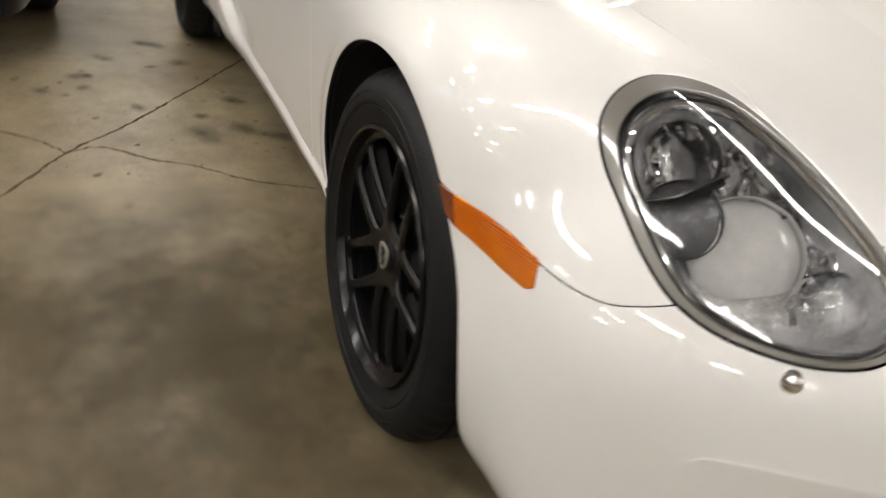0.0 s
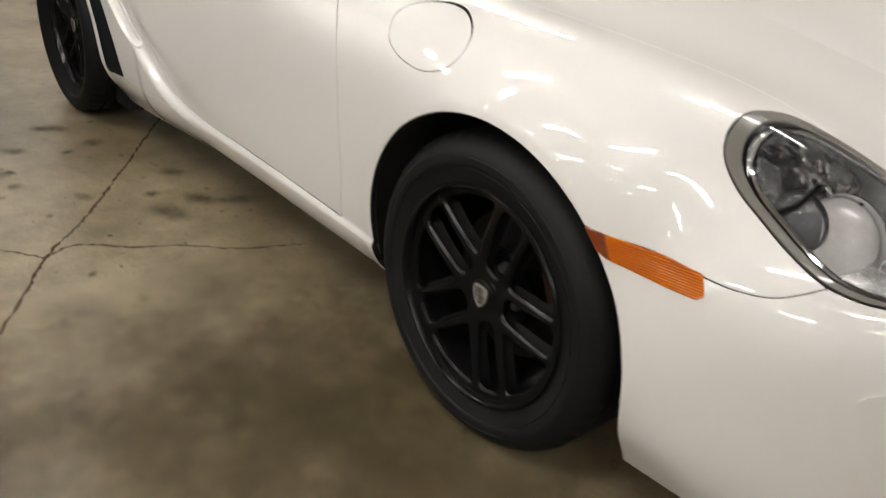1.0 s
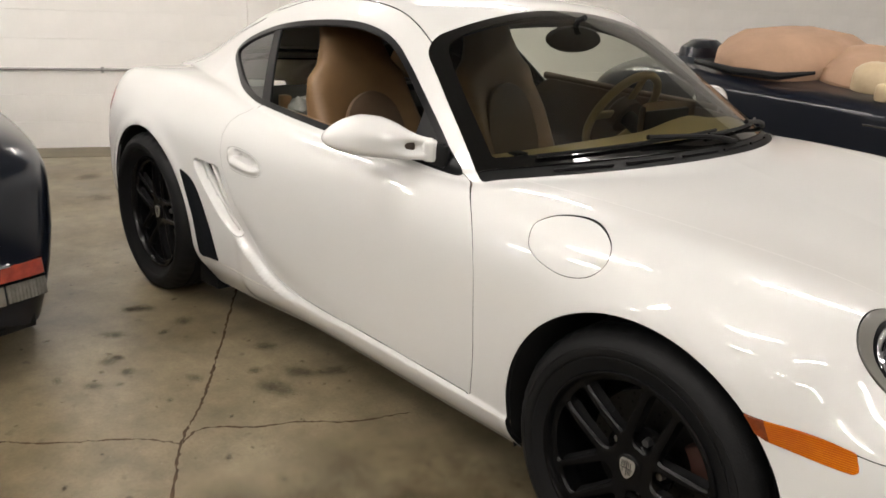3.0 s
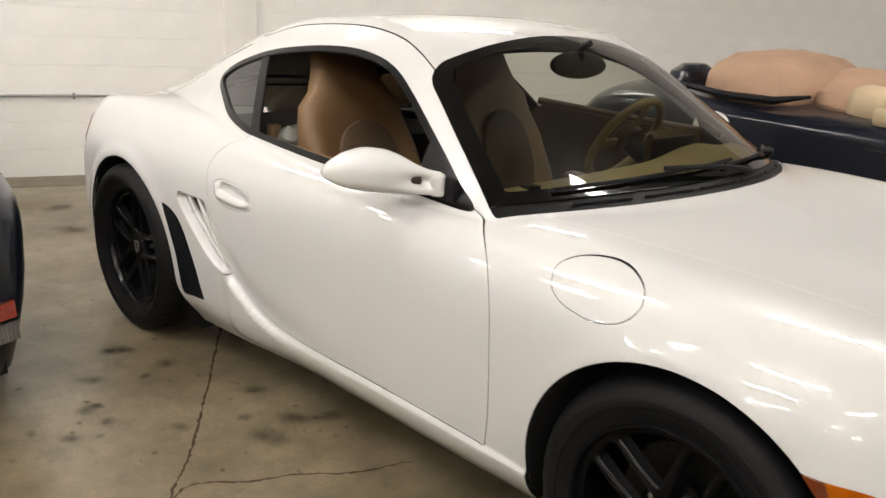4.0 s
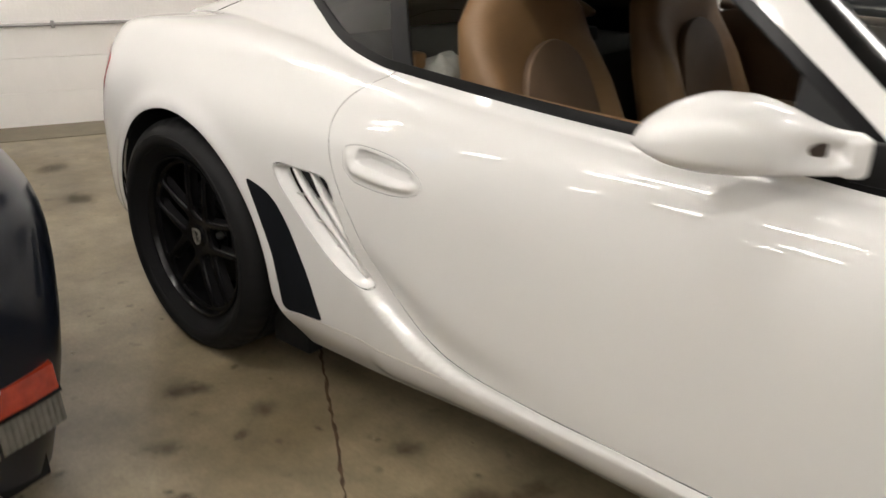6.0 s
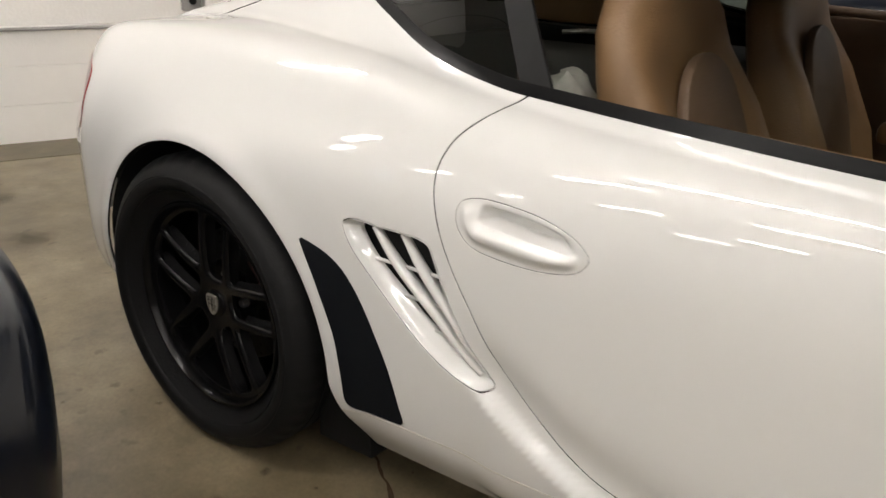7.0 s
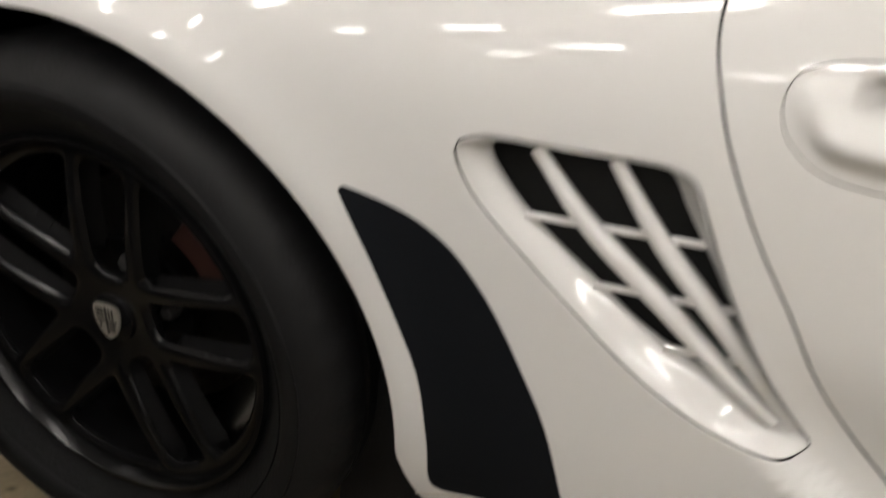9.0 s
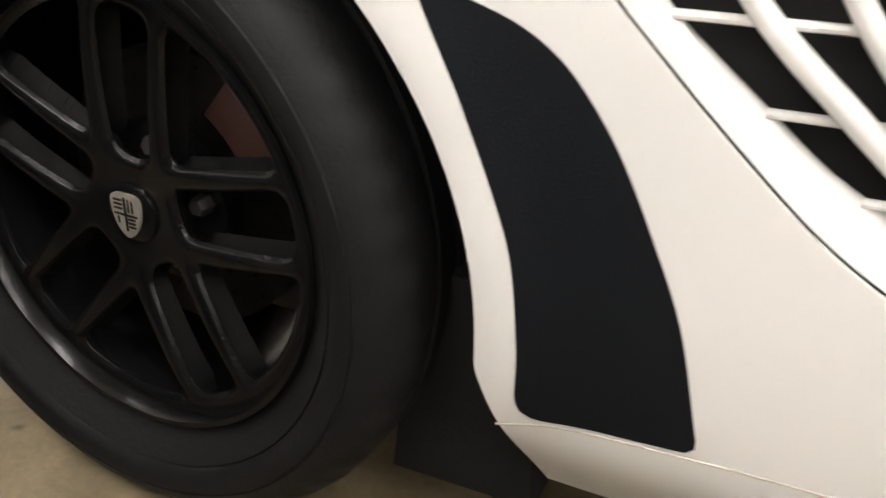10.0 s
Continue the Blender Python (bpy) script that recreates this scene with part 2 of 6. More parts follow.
def skin_mesh(name, skin, material, parent=None, label="", rim=0.0, bare=None):
    """A skin as one mesh; its open edges roll inwards by rim, but for those with both ends in the mask bare."""
    faces = list(loops_of(skin.F))
    V, normals = [tuple(v) for v in skin.V], [tuple(skin.N[i]) for f in faces for i in f]
    deep = []
    if rim:
        edges = {}
        for f in faces:
            for a, b in zip(f, f[1:] + f[:1]):
                if (b, a) in edges:
                    del edges[(b, a)]
                else:
                    edges[(a, b)] = 1
        if bare is not None:
            edges = {k: 1 for k in edges if not (bare[k[0]] and bare[k[1]])}
        roll = min(0.0015, abs(rim) * 0.3)
        side = {}
        for a, b in edges:
            e = skin.V[b] - skin.V[a]
            n = np.cross(e, skin.N[a])
            n = n / max(np.linalg.norm(n), 1e-9)
            for i in (a, b):
                side[i] = side.get(i, 0) + n
        for _ in range(4):
            more = {i: 0.5 * n / max(np.linalg.norm(n), 1e-9) for i, n in side.items()}
            for a, b in edges:
                na, nb = (side[i] / max(np.linalg.norm(side[i]), 1e-9) for i in (a, b))
                more[a], more[b] = more[a] + 0.25 * nb, more[b] + 0.25 * na
            side = more
        ring = {}
        for i, n in side.items():
            n = n / max(np.linalg.norm(n), 1e-9)
            ids = [len(V), len(V) + 1, len(V) + 2]
            p = skin.V[i]
            V += [tuple(p), tuple(p + n * roll * 0.8 - skin.N[i] * roll), tuple(p + n * roll * 0.8 - skin.N[i] * rim)]
            ring[i] = (ids, n)
        for a, b in edges:
            (ia, na), (ib, nb) = ring[a], ring[b]
            ma, mb = (na + skin.N[a]), (nb + skin.N[b])
            ma, mb = ma / np.linalg.norm(ma), mb / np.linalg.norm(mb)
            faces.append([ib[0], ia[0], ia[1], ib[1]])
            normals += [tuple(skin.N[b]), tuple(skin.N[a]), tuple(ma), tuple(mb)]
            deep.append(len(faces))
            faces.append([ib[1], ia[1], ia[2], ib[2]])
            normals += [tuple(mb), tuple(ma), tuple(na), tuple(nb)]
    me = bpy.data.meshes.new(name)
    me.from_pydata(V, [], faces)
    me.polygons.foreach_set("use_smooth", [True] * len(me.polygons))
    me.normals_split_custom_set(normals)
    me.materials.append(material)
    if material in (PAINT, RIM):  # panel seams are blacked and spoke flanks darkened in place of shade
        me.materials.append(DARK if material is PAINT else RIMSHADE)
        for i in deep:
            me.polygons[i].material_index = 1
    ob = new(name, me)
    ob.parent = parent
    if label:
        ob["label"] = label
    return ob


def part(name, bm, material, parent=None, label="", smooth=True):
    """Links a bmesh as one mesh object."""
    me = bpy.data.meshes.new(name)
    bm.normal_update()
    bm.to_mesh(me)
    bm.free()
    if smooth:
        me.polygons.foreach_set("use_smooth", [True] * len(me.polygons))
        me.set_sharp_from_angle(angle=radians(38))
    me.materials.append(material)
    ob = new(name, me)
    ob.parent = parent
    if label:
        ob["label"] = label
    return ob


def thing(name, label, category, m=None, group="", kind=""):
    ob = tagged(new(name), label, category, group, kind)
    if m is not None:
        ob.matrix_basis = m
    return ob


def box(bm, x0, x1, y0, y1, z0, z1, bevel=0.0, m=None, segments=2):
    """Adds a bevelled box to a bmesh."""
    vs = [bm.verts.new((x, y, z)) for x in (x0, x1) for y in (y0, y1) for z in (z0, z1)]
    fs = [bm.faces.new([vs[i] for i in q]) for q in ((0, 1, 3, 2), (4, 6, 7, 5), (0, 4, 5, 1), (2, 3, 7, 6), (0, 2, 6, 4), (1, 5, 7, 3))]
    if bevel:
        es = list({e for f in fs for e in f.edges})
        r = bmesh.ops.bevel(bm, geom=es, offset=bevel, segments=segments, affect="EDGES", profile=0.5)
        vs = [v for v in vs if v.is_valid] + [v for v in r["verts"]]
    if m is not None:
        bmesh.ops.transform(bm, matrix=m, verts=list(set(vs)))
    return bm


def box_bm(*a, **k):
    return box(bmesh.new(), *a, **k)


def lathe(profile, n=64, axis="y"):
    """Spins (radius, height) points round an axis into a closed ring of faces."""
    bm = bmesh.new()
    rings = []
    for k in range(n):
        a = 2 * math.pi * k / n
        c, s = math.cos(a), math.sin(a)
        rings.append([bm.verts.new((r * c, h, r * s) if axis == "y" else (r * c, r * s, h)) for r, h in profile])
    for k in range(n):
        p, q = rings[k], rings[(k + 1) % n]
        for i in range(len(profile) - 1):
            bm.faces.new((p[i], p[i + 1], q[i + 1], q[i]))
    bmesh.ops.remove_doubles(bm, verts=bm.verts, dist=1e-5)
    bmesh.ops.recalc_face_normals(bm, faces=bm.faces)
    return bm


def tube(points, r, n=8, closed=False):
    """A tube of radius r (or one for each point) along points."""
    bm = bmesh.new()
    P = [Vector(p) for p in points]
    R = [r] * len(P) if np.isscalar(r) else r
    rings, up = [], None
    for i, p in enumerate(P):
        if closed:
            t = (P[(i + 1) % len(P)] - P[i - 1]).normalized()
        else:
            t = (P[min(i + 1, len(P) - 1)] - P[max(i - 1, 0)]).normalized()
        if up is None:
            up = t.orthogonal().normalized()
        up = (up - t * up.dot(t)).normalized()
        w = t.cross(up)
        rings.append([bm.verts.new(p + (up * math.cos(2 * math.pi * k / n) + w * math.sin(2 * math.pi * k / n)) * R[i]) for k in range(n)])
    pairs = list(zip(rings, rings[1:])) + ([(rings[-1], rings[0])] if closed else [])
    for p, q in pairs:
        for k in range(n):
            bm.faces.new((p[k], p[(k + 1) % n], q[(k + 1) % n], q[k]))
    if not closed:
        bm.faces.new(rings[0][::-1])
        bm.faces.new(rings[-1])
    bmesh.ops.recalc_face_normals(bm, faces=bm.faces)
    return bm


def slab(outline, y0, y1, bevel=0.0, m=None):
    """A plate with the given (x, z) outline between two y."""
    bm = bmesh.new()
    a = [bm.verts.new((x, y0, z)) for x, z in outline]
    b = [bm.verts.new((x, y1, z)) for x, z in outline]
    top, bot = bm.faces.new(a), bm.faces.new(b[::-1])
    n = len(a)
    for i in range(n):
        bm.faces.new((a[i], b[i], b[(i + 1) % n], a[(i + 1) % n]))
    bmesh.ops.recalc_face_normals(bm, faces=bm.faces)
    if bevel:
        bmesh.ops.bevel(bm, geom=list({e for f in (top, bot) for e in f.edges}), offset=bevel, segments=2, affect="EDGES", profile=0.5)
    if m is not None:
        bmesh.ops.transform(bm, matrix=m, verts=bm.verts)
    return bm


def grid_skin(P, flip=False):
    """A skin from a grid of places (nu, nv, 3)."""
    nu, nv = P.shape[:2]
    du, dv = np.gradient(P, axis=0), np.gradient(P, axis=1)
    N = np.cross(du, dv)
    N /= np.maximum(np.linalg.norm(N, axis=2, keepdims=True), 1e-12)
    i = np.arange(nu * nv).reshape(nu, nv)
    F = np.stack([i[:-1, :-1], i[1:, :-1], i[1:, 1:], i[:-1, 1:]], -1).reshape(-1, 4)
    if flip:
        N, F = -N, F[:, ::-1]
    return Skin(P.reshape(-1, 3), N.reshape(-1, 3), F)

# ---------------------------------------------------------------- the garage
WALL_M = pose(-5.36, 0, 0, 0, 0, -21)  # the painted block wall; its face runs along local y, room at +x


def concrete():
    m = mat("stained_concrete", (0.23, 0.20, 0.15), rough=0.35, bump=0.15, bump_scale=30)
    nt = m.node_tree
    b = nt.nodes["Principled BSDF"]
    tc = nt.nodes.new("ShaderNodeTexCoord")

    def noise_node(scale, detail=6, rough=0.6):
        n = nt.nodes.new("ShaderNodeTexNoise")
        n.inputs["Scale"].default_value, n.inputs["Detail"].default_value, n.inputs["Roughness"].default_value = scale, detail, rough
        nt.links.new(tc.outputs["Object"], n.inputs["Vector"])
        return n

    def ramp(src, p0, c0, p1, c1):
        r = nt.nodes.new("ShaderNodeValToRGB")
        e = r.color_ramp.elements
        e[0].position, e[0].color, e[1].position, e[1].color = p0, (*c0, 1), p1, (*c1, 1)
        nt.links.new(src, r.inputs["Fac"])
        return r.outputs["Color"]

    def mix(kind, fac, a, b2):
        x = nt.nodes.new("ShaderNodeMix")
        x.data_type, x.blend_type = "RGBA", kind
        x.inputs["Factor"].default_value = fac
        nt.links.new(a, x.inputs["A"])
        nt.links.new(b2, x.inputs["B"])
        return x.outputs["Result"]

    base = ramp(noise_node(1.3).outputs["Fac"], 0.3, (0.120, 0.092, 0.048), 0.70, (0.315, 0.262, 0.170))
    mid = ramp(noise_node(7, 8).outputs["Fac"], 0.3, (0.55, 0.54, 0.52), 0.65, (1.1, 1.1, 1.1))
    fine = ramp(noise_node(90, 3).outputs["Fac"], 0.35, (0.8, 0.8, 0.8), 0.6, (1.05, 1.05, 1.05))
    spots = ramp(noise_node(16, 3, 0.4).outputs["Fac"], 0.66, (1, 1, 1), 0.74, (0.5, 0.46, 0.42))
    c = mix("MULTIPLY", 0.8, base, mid)
    c = mix("MULTIPLY", 0.6, c, fine)
    c = mix("MULTIPLY", 0.7, c, spots)
    nt.links.new(c, b.inputs["Base Color"])
    q = nt.nodes.new("ShaderNodeMapRange")
    q.inputs["To Min"].default_value, q.inputs["To Max"].default_value = 0.18, 0.5
    nt.links.new(noise_node(3).outputs["Fac"], q.inputs["Value"])
    nt.links.new(q.outputs["Result"], b.inputs["Roughness"])
    return m


CONCRETE = concrete()
WALLPAINT = mat("white_block_paint", (0.91, 0.885, 0.85), rough=0.55, vary=0.03, scale=3, bump=0.5, bump_scale=70)
PLAINWALL = mat("plain_white_wall", (0.75, 0.73, 0.70), rough=0.8, vary=0.04, scale=2)
CEILING = mat("grey_ceiling", (0.38, 0.37, 0.36), rough=0.9, vary=0.06, scale=1.5)
TUBELIGHT = mat("lit_tube", (1.0, 0.948, 0.895), emit=TUBE)
METALWHITE = mat("white_enamel", (0.8, 0.8, 0.78), rough=0.4)

bm = bmesh.new()
box(bm, -14, 26, -22, 22, -0.2, 0)
tagged(part("floor", bm, CONCRETE, smooth=False), "stained brown-grey concrete slab floor with cracks", "floor", kind="structure")
HEIGHT = 3.7
bm = box_bm(-14, 26, -22, 22, HEIGHT, HEIGHT + 0.2)
tagged(part("ceiling", bm, CEILING, smooth=False), "plain pale grey ceiling with strip lights", "ceiling", kind="structure")
wall = tagged(new("wall_west"), "white painted concrete block wall", "wall", kind="structure")
wall.matrix_basis = WALL_M
part("backing", box_bm(-0.3, -0.012, -18, 20, 0, HEIGHT), WALLPAINT, wall, smooth=False)
for nm, a in (("wall_east", (24, 24.3, -22, 22)), ("wall_north", (-14, 26, 20, 20.3)), ("wall_south", (-14, 26, -20.3, -20))):
    tagged(part(nm, box_bm(*a, 0, HEIGHT), PLAINWALL, smooth=False), "plain white wall closing the garage", "wall", kind="structure")


def strip_light(m, length=1.6):
    t = thing("strip_light", "white fluorescent strip light on the ceiling", "light", m, group="ceiling strip lights")
    part("housing", box_bm(-0.06, 0.06, -length / 2, length / 2, 0.03, 0.10, bevel=0.01), METALWHITE, t)
    part("diffuser", box_bm(-0.075, 0.075, -length / 2, length / 2, -0.02, 0.035, bevel=0.015), TUBELIGHT, t, "lit white plastic diffuser")
    return t


SLANT = 45  # the strips hang aslant of the parked cars
LONG = strip_light(pose(-2.1, -2.4, HEIGHT - 0.11, 0, 0, SLANT - 90), 1.85)
copy_thing(LONG, pose(0.42, -3.2, HEIGHT - 0.11, 0, 0, SLANT - 90))
copy_thing(LONG, pose(0.2, 1.4, HEIGHT - 0.11, 0, 0, SLANT - 90))
# several strips out of view are added to carry the rows on
SHORT = None
# (-3.8, 2.7) and (-4.6, -1.0) are extra strips added to brighten the block wall
for x, y in ((2.75, -3.1), (5.5, -3.3), (-2.1, -5.35), (0.0, -6.0), (2.9, -6.3), (5.6, -6.6), (-6.0, -4.85), (-7.35, -6.5), (-6.9, -8.1), (-4.3, -8.4), (-3.2, -9.9), (-3.4, -4.5),
             (-0.3, -9.6), (2.6, -9.9), (-7.3, -11.6), (-5.0, -14.0), (-1.0, -13.8), (3.0, -14.0), (3.1, 1.3), (6.0, 1.2), (1.4, 5.8), (4.2, 5.6), (-3.8, 2.7), (-4.6, -1.0),
             (-2.5, 9.8), (1.2, 9.8), (5.0, 9.8), (9.0, -5.0), (9.0, 0.5), (9.0, 6.0), (13.0, -3.0), (13.0, 4.0)):
    m = pose(x, y, HEIGHT - 0.11, 0, 0, SLANT - 90)
    SHORT = copy_thing(SHORT, m) if SHORT else strip_light(m, 1.25)

# high windows in the far part of the block wall
DAYLIGHT = mat("daylight_pane", (0.72, 0.85, 1.0), emit=6.0)
window = tagged(new("window_1"), "high two-pane window letting in pale daylight", "window", kind="structure")
window.matrix_basis = WALL_M @ pose(0, -12.0, 2.6)
part("window_frame", box_bm(-0.02, 0.05, -0.75, 0.95, 0, 0.95, bevel=0.01), METALWHITE, window)
for a, b in ((-0.68, 0.30), (0.38, 0.88)):
    part("pane", box_bm(0.05, 0.056, a, b, 0.07, 0.88), DAYLIGHT, window)

# ---------------------------------------------------------------- the white coupe: x forward, front axle at x = 0
NU, NV = 520, 220
STATION = [0.865, 0.84, 0.76, 0.60, 0.35, 0.0, -0.40, -0.80, -1.30, -1.75, -2.10, -2.415, -2.80, -3.12, -3.29, -3.365, -3.385]
Z0 = [0.36, 0.21, 0.150, 0.138, 0.135, 0.150, 0.165, 0.160, 0.165, 0.150, 0.145, 0.18, 0.21, 0.26, 0.34, 0.44, 0.52]
Y0 = [0.70, 0.74, 0.76, 0.765, 0.77, 0.77, 0.765, 0.765, 0.775, 0.80, 0.81, 0.81, 0.80, 0.78, 0.74, 0.70, 0.66]
Z1 = [0.40, 0.31, 0.27, 0.26, 0.26, 0.26, 0.26, 0.26, 0.26, 0.26, 0.27, 0.29, 0.31, 0.35, 0.42, 0.49, 0.54]
Y1 = [0.71, 0.79, 0.82, 0.83, 0.835, 0.835, 0.825, 0.825, 0.835, 0.865, 0.88, 0.88, 0.87, 0.85, 0.80, 0.74, 0.67]
Z2 = [0.44, 0.42, 0.42, 0.42, 0.43, 0.45, 0.45, 0.45, 0.45, 0.45, 0.45, 0.46, 0.46, 0.47, 0.51, 0.54, 0.56]
Y2 = [0.72, 0.80, 0.84, 0.855, 0.865, 0.875, 0.855, 0.850, 0.860, 0.885, 0.90, 0.905, 0.888, 0.86, 0.82, 0.75, 0.68]
Z3 = [0.46, 0.49, 0.53, 0.57, 0.62, 0.66, 0.67, 0.67, 0.67, 0.67, 0.67, 0.66, 0.65, 0.64, 0.62, 0.60, 0.58]
Y3 = [0.72, 0.79, 0.825, 0.84, 0.86, 0.880, 0.870, 0.865, 0.870, 0.890, 0.905, 0.910, 0.888, 0.86, 0.82, 0.75, 0.68]
Z4 = [0.48, 0.535, 0.595, 0.66, 0.74, 0.785, 0.80, 0.81, 0.82, 0.825, 0.825, 0.82, 0.80, 0.77, 0.70, 0.64, 0.59]
Y4 = [0.66, 0.71, 0.735, 0.755, 0.785, 0.825, 0.82, 0.825, 0.83, 0.84, 0.85, 0.86, 0.85, 0.80, 0.74, 0.68, 0.62]
Z5 = [0.49, 0.56, 0.63, 0.705, 0.79, 0.83, 0.848, 0.838, 0.852, 0.878, 0.91, 0.915, 0.90, 0.86, 0.76, 0.67, 0.60]
Y5 = [0.55, 0.58, 0.60, 0.62, 0.655, 0.70, 0.72, 0.745, 0.745, 0.74, 0.74, 0.75, 0.74, 0.68, 0.62, 0.56, 0.50]
Z6 = [0.50, 0.56, 0.62, 0.68, 0.75, 0.81, 0.862, 0.855, 0.86, 0.88, 0.91, 0.92, 0.90, 0.858, 0.78, 0.68, 0.61]
Y6 = [0.28, 0.29, 0.30, 0.31, 0.33, 0.36, 0.38, 0.40, 0.40, 0.40, 0.40, 0.40, 0.40, 0.36, 0.32, 0.28, 0.26]
Z7 = [0.50, 0.56, 0.62, 0.675, 0.735, 0.805, 0.88, 0.89, 0.89, 0.89, 0.91, 0.925, 0.905, 0.865, 0.79, 0.69, 0.61]
ROOFX = [-3.9, -3.30, -3.05, -2.80, -2.45, -2.05, -1.70, -1.40, -1.12, -0.90, -0.60, -0.33, -0.10, 0.20]
ROOFZ = [0.4, 0.79, 0.872, 0.962, 1.098, 1.22, 1.285, 1.30, 1.275, 1.20, 1.035, 0.885, 0.75, 0.2]
BELTX = [-3.30, -2.90, -2.50, -2.10, -1.70, -1.20, -0.60, -0.10]
BELTY = [0.36, 0.46, 0.58, 0.69, 0.765, 0.785, 0.765, 0.72]
FRONT_R, REAR_R = 0.321, 0.334  # wheel radii
REAR_X = -2.415
ARCHES = ((0.0, FRONT_R, 0.368, 0.366), (REAR_X + 0.005, 0.338, 0.394, 0.371))
# lower edge of the door and of the side scoop; the sill and the rear flank stand proud below it
SCOOP = smooth_line([(-0.30, 0.276), (-0.50, 0.280), (-0.90, 0.283), (-1.25, 0.284), (-1.412, 0.294), (-1.533, 0.336), (-1.658, 0.420), (-1.792, 0.480), (-1.872, 0.535)])


def step(a):
    a = np.clip(a, 0, 1)
    return a * a * (3 - 2 * a)


def greenhouse(x, y):
    top = pchip(ROOFX, ROOFZ, x + 0.44 * y * y * np.clip((x + 1.5) / 0.5, 0, 1) - 0.25 * y * y * np.clip((-1.9 - x) / 0.6, 0, 1)) - 0.07 * y * y
    d = pchip(BELTX, BELTY, x) - y
    side = 0.865 + np.where(d > 0, 1.75 * d - 0.55 * d * d, 14 * d)
    return smin(top, side, 0.07)


def arch_half(x, cx, rx):
    """Half the length of an arch: the rear one is shorter behind its wheel."""
    return np.where((x < cx) & (cx < -1), rx - 0.03, rx)


def car_surface():
    st = np.array(STATION)[::-1]
    k = np.concatenate([[0], np.cumsum(np.maximum(np.abs(np.diff(st)), 0.06) ** 0.75)])
    u = np.linspace(0, k[-1], NU)
    xs = soften(pchip(k, st, u), 8)
    rows = []
    for ys, zs in ((Y0, Z0), (Y1, Z1), (Y2, Z2), (Y3, Z3), (Y4, Z4), (Y5, Z5), (Y6, Z6), ([0] * 17, Z7)):
        rows.append((soften(pchip(k, ys[::-1], u), 60), soften(pchip(k, zs[::-1], u), 40)))
    bend = pchip([-3.40, -2.72, -0.2, 0.2, 0.6, 0.865], [-0.93, 0, 0, 0, 0.45, 0.72], xs)
    P = np.zeros((NU, NV, 3))
    fine = np.linspace(0, 7, 700)
    y = soften(np.array([pchip(np.arange(8), [r[0][i] for r in rows], fine) for i in range(NU)]), 600, 1)
    z = soften(np.array([pchip(np.arange(8), [r[1][i] for r in rows], fine) for i in range(NU)]), 600, 1)
    x = xs[:, None] - bend[:, None] * y ** 4 * np.where(bend[:, None] < 0, 1 - 0.15 * step((0.74 - z) / 0.16), 1.0)
    lifted = smax(z, greenhouse(x, y), 0.014 + 0.10 * np.clip((-1.75 - x) / 0.5, 0, 1))
    z = np.where(fine > 3.4, lifted, z)
    x, y, z = (soften(a, 8, 1) for a in (x, y, z))
    for i in range(NU):
        s = np.concatenate([[0], np.cumsum(np.hypot(np.diff(y[i]), np.diff(z[i])))])
        q = np.linspace(0, s[-1], NV)
        P[i] = np.stack([np.interp(q, s, x[i]), np.interp(q, s, y[i]), np.interp(q, s, z[i])], -1)
    P = soften(P, 3, 0)
    x, y, z = P[..., 0], P[..., 1], P[..., 2]
    flank = step((y - 0.62) / 0.08) * step((0.84 - z) / 0.06)
    # flared lips round the wheel arches
    for cx, cz, rx, rz in ARCHES:
        d = (np.hypot((x - cx) / arch_half(x, cx, rx), (z - cz) / rz) - 1) * rx
        P[..., 1] += (0.009 if cx < -1 else 0.004) * bell((d - 0.01) / (0.035 if cx < -1 else 0.026)) * flank * step((z - 0.15) / 0.1)
    # sill and rear flank proud of the door, scoop hollow above them
    sx, sz = SCOOP[::-1].T
    edge = np.interp(x, sx, sz)
    live = step((x + 1.72) / 0.08) * step((-0.33 - x) / 0.05) * flank
    P[..., 1] += live * 0.011 * step((edge + 0.004 - z) / 0.016) * step((z - 0.15) / 0.06)
    near = live * step((-1.12 - x) / 0.45)
    P[..., 1] -= near * 0.016 * bell((z - edge - 0.035) / 0.055) * (z > edge - 0.02)
    return P


P = car_surface()
half = grid_skin(P)
if half.N[np.argmax(half.V[:, 1])][1] < 0:
    half = grid_skin(P, flip=True)
TABLE_Z = np.linspace(0.17, 0.95, 400)
use = (P[:, 20, 0] < -0.25) & (P[:, 20, 0] > -2.9)
TABLE_X = P[use][:, 20, 0]
TABLE_Y = np.array([np.interp(TABLE_Z, np.maximum.accumulate(r[:130, 2]), r[:130, 1]) for r in P[use]])
if TABLE_X[0] > TABLE_X[-1]:
    TABLE_X, TABLE_Y = TABLE_X[::-1], TABLE_Y[::-1]


def flank_y(x, z):
    """Half width of the body at x, z."""
    x, z = np.asarray(x, float), np.asarray(z, float)
    i = np.clip(np.searchsorted(TABLE_X, x) - 1, 0, len(TABLE_X) - 2)
    t = np.clip((x - TABLE_X[i]) / (TABLE_X[i + 1] - TABLE_X[i]), 0, 1)
    f = np.clip((z - TABLE_Z[0]) / (TABLE_Z[1] - TABLE_Z[0]), 0, len(TABLE_Z) - 1.001)
    j = f.astype(int)
    w = f - j
    a = TABLE_Y[i, j] * (1 - w) + TABLE_Y[i, j + 1] * w
    b = TABLE_Y[i + 1, j] * (1 - w) + TABLE_Y[i + 1, j + 1] * w
    return a * (1 - t) + b * t


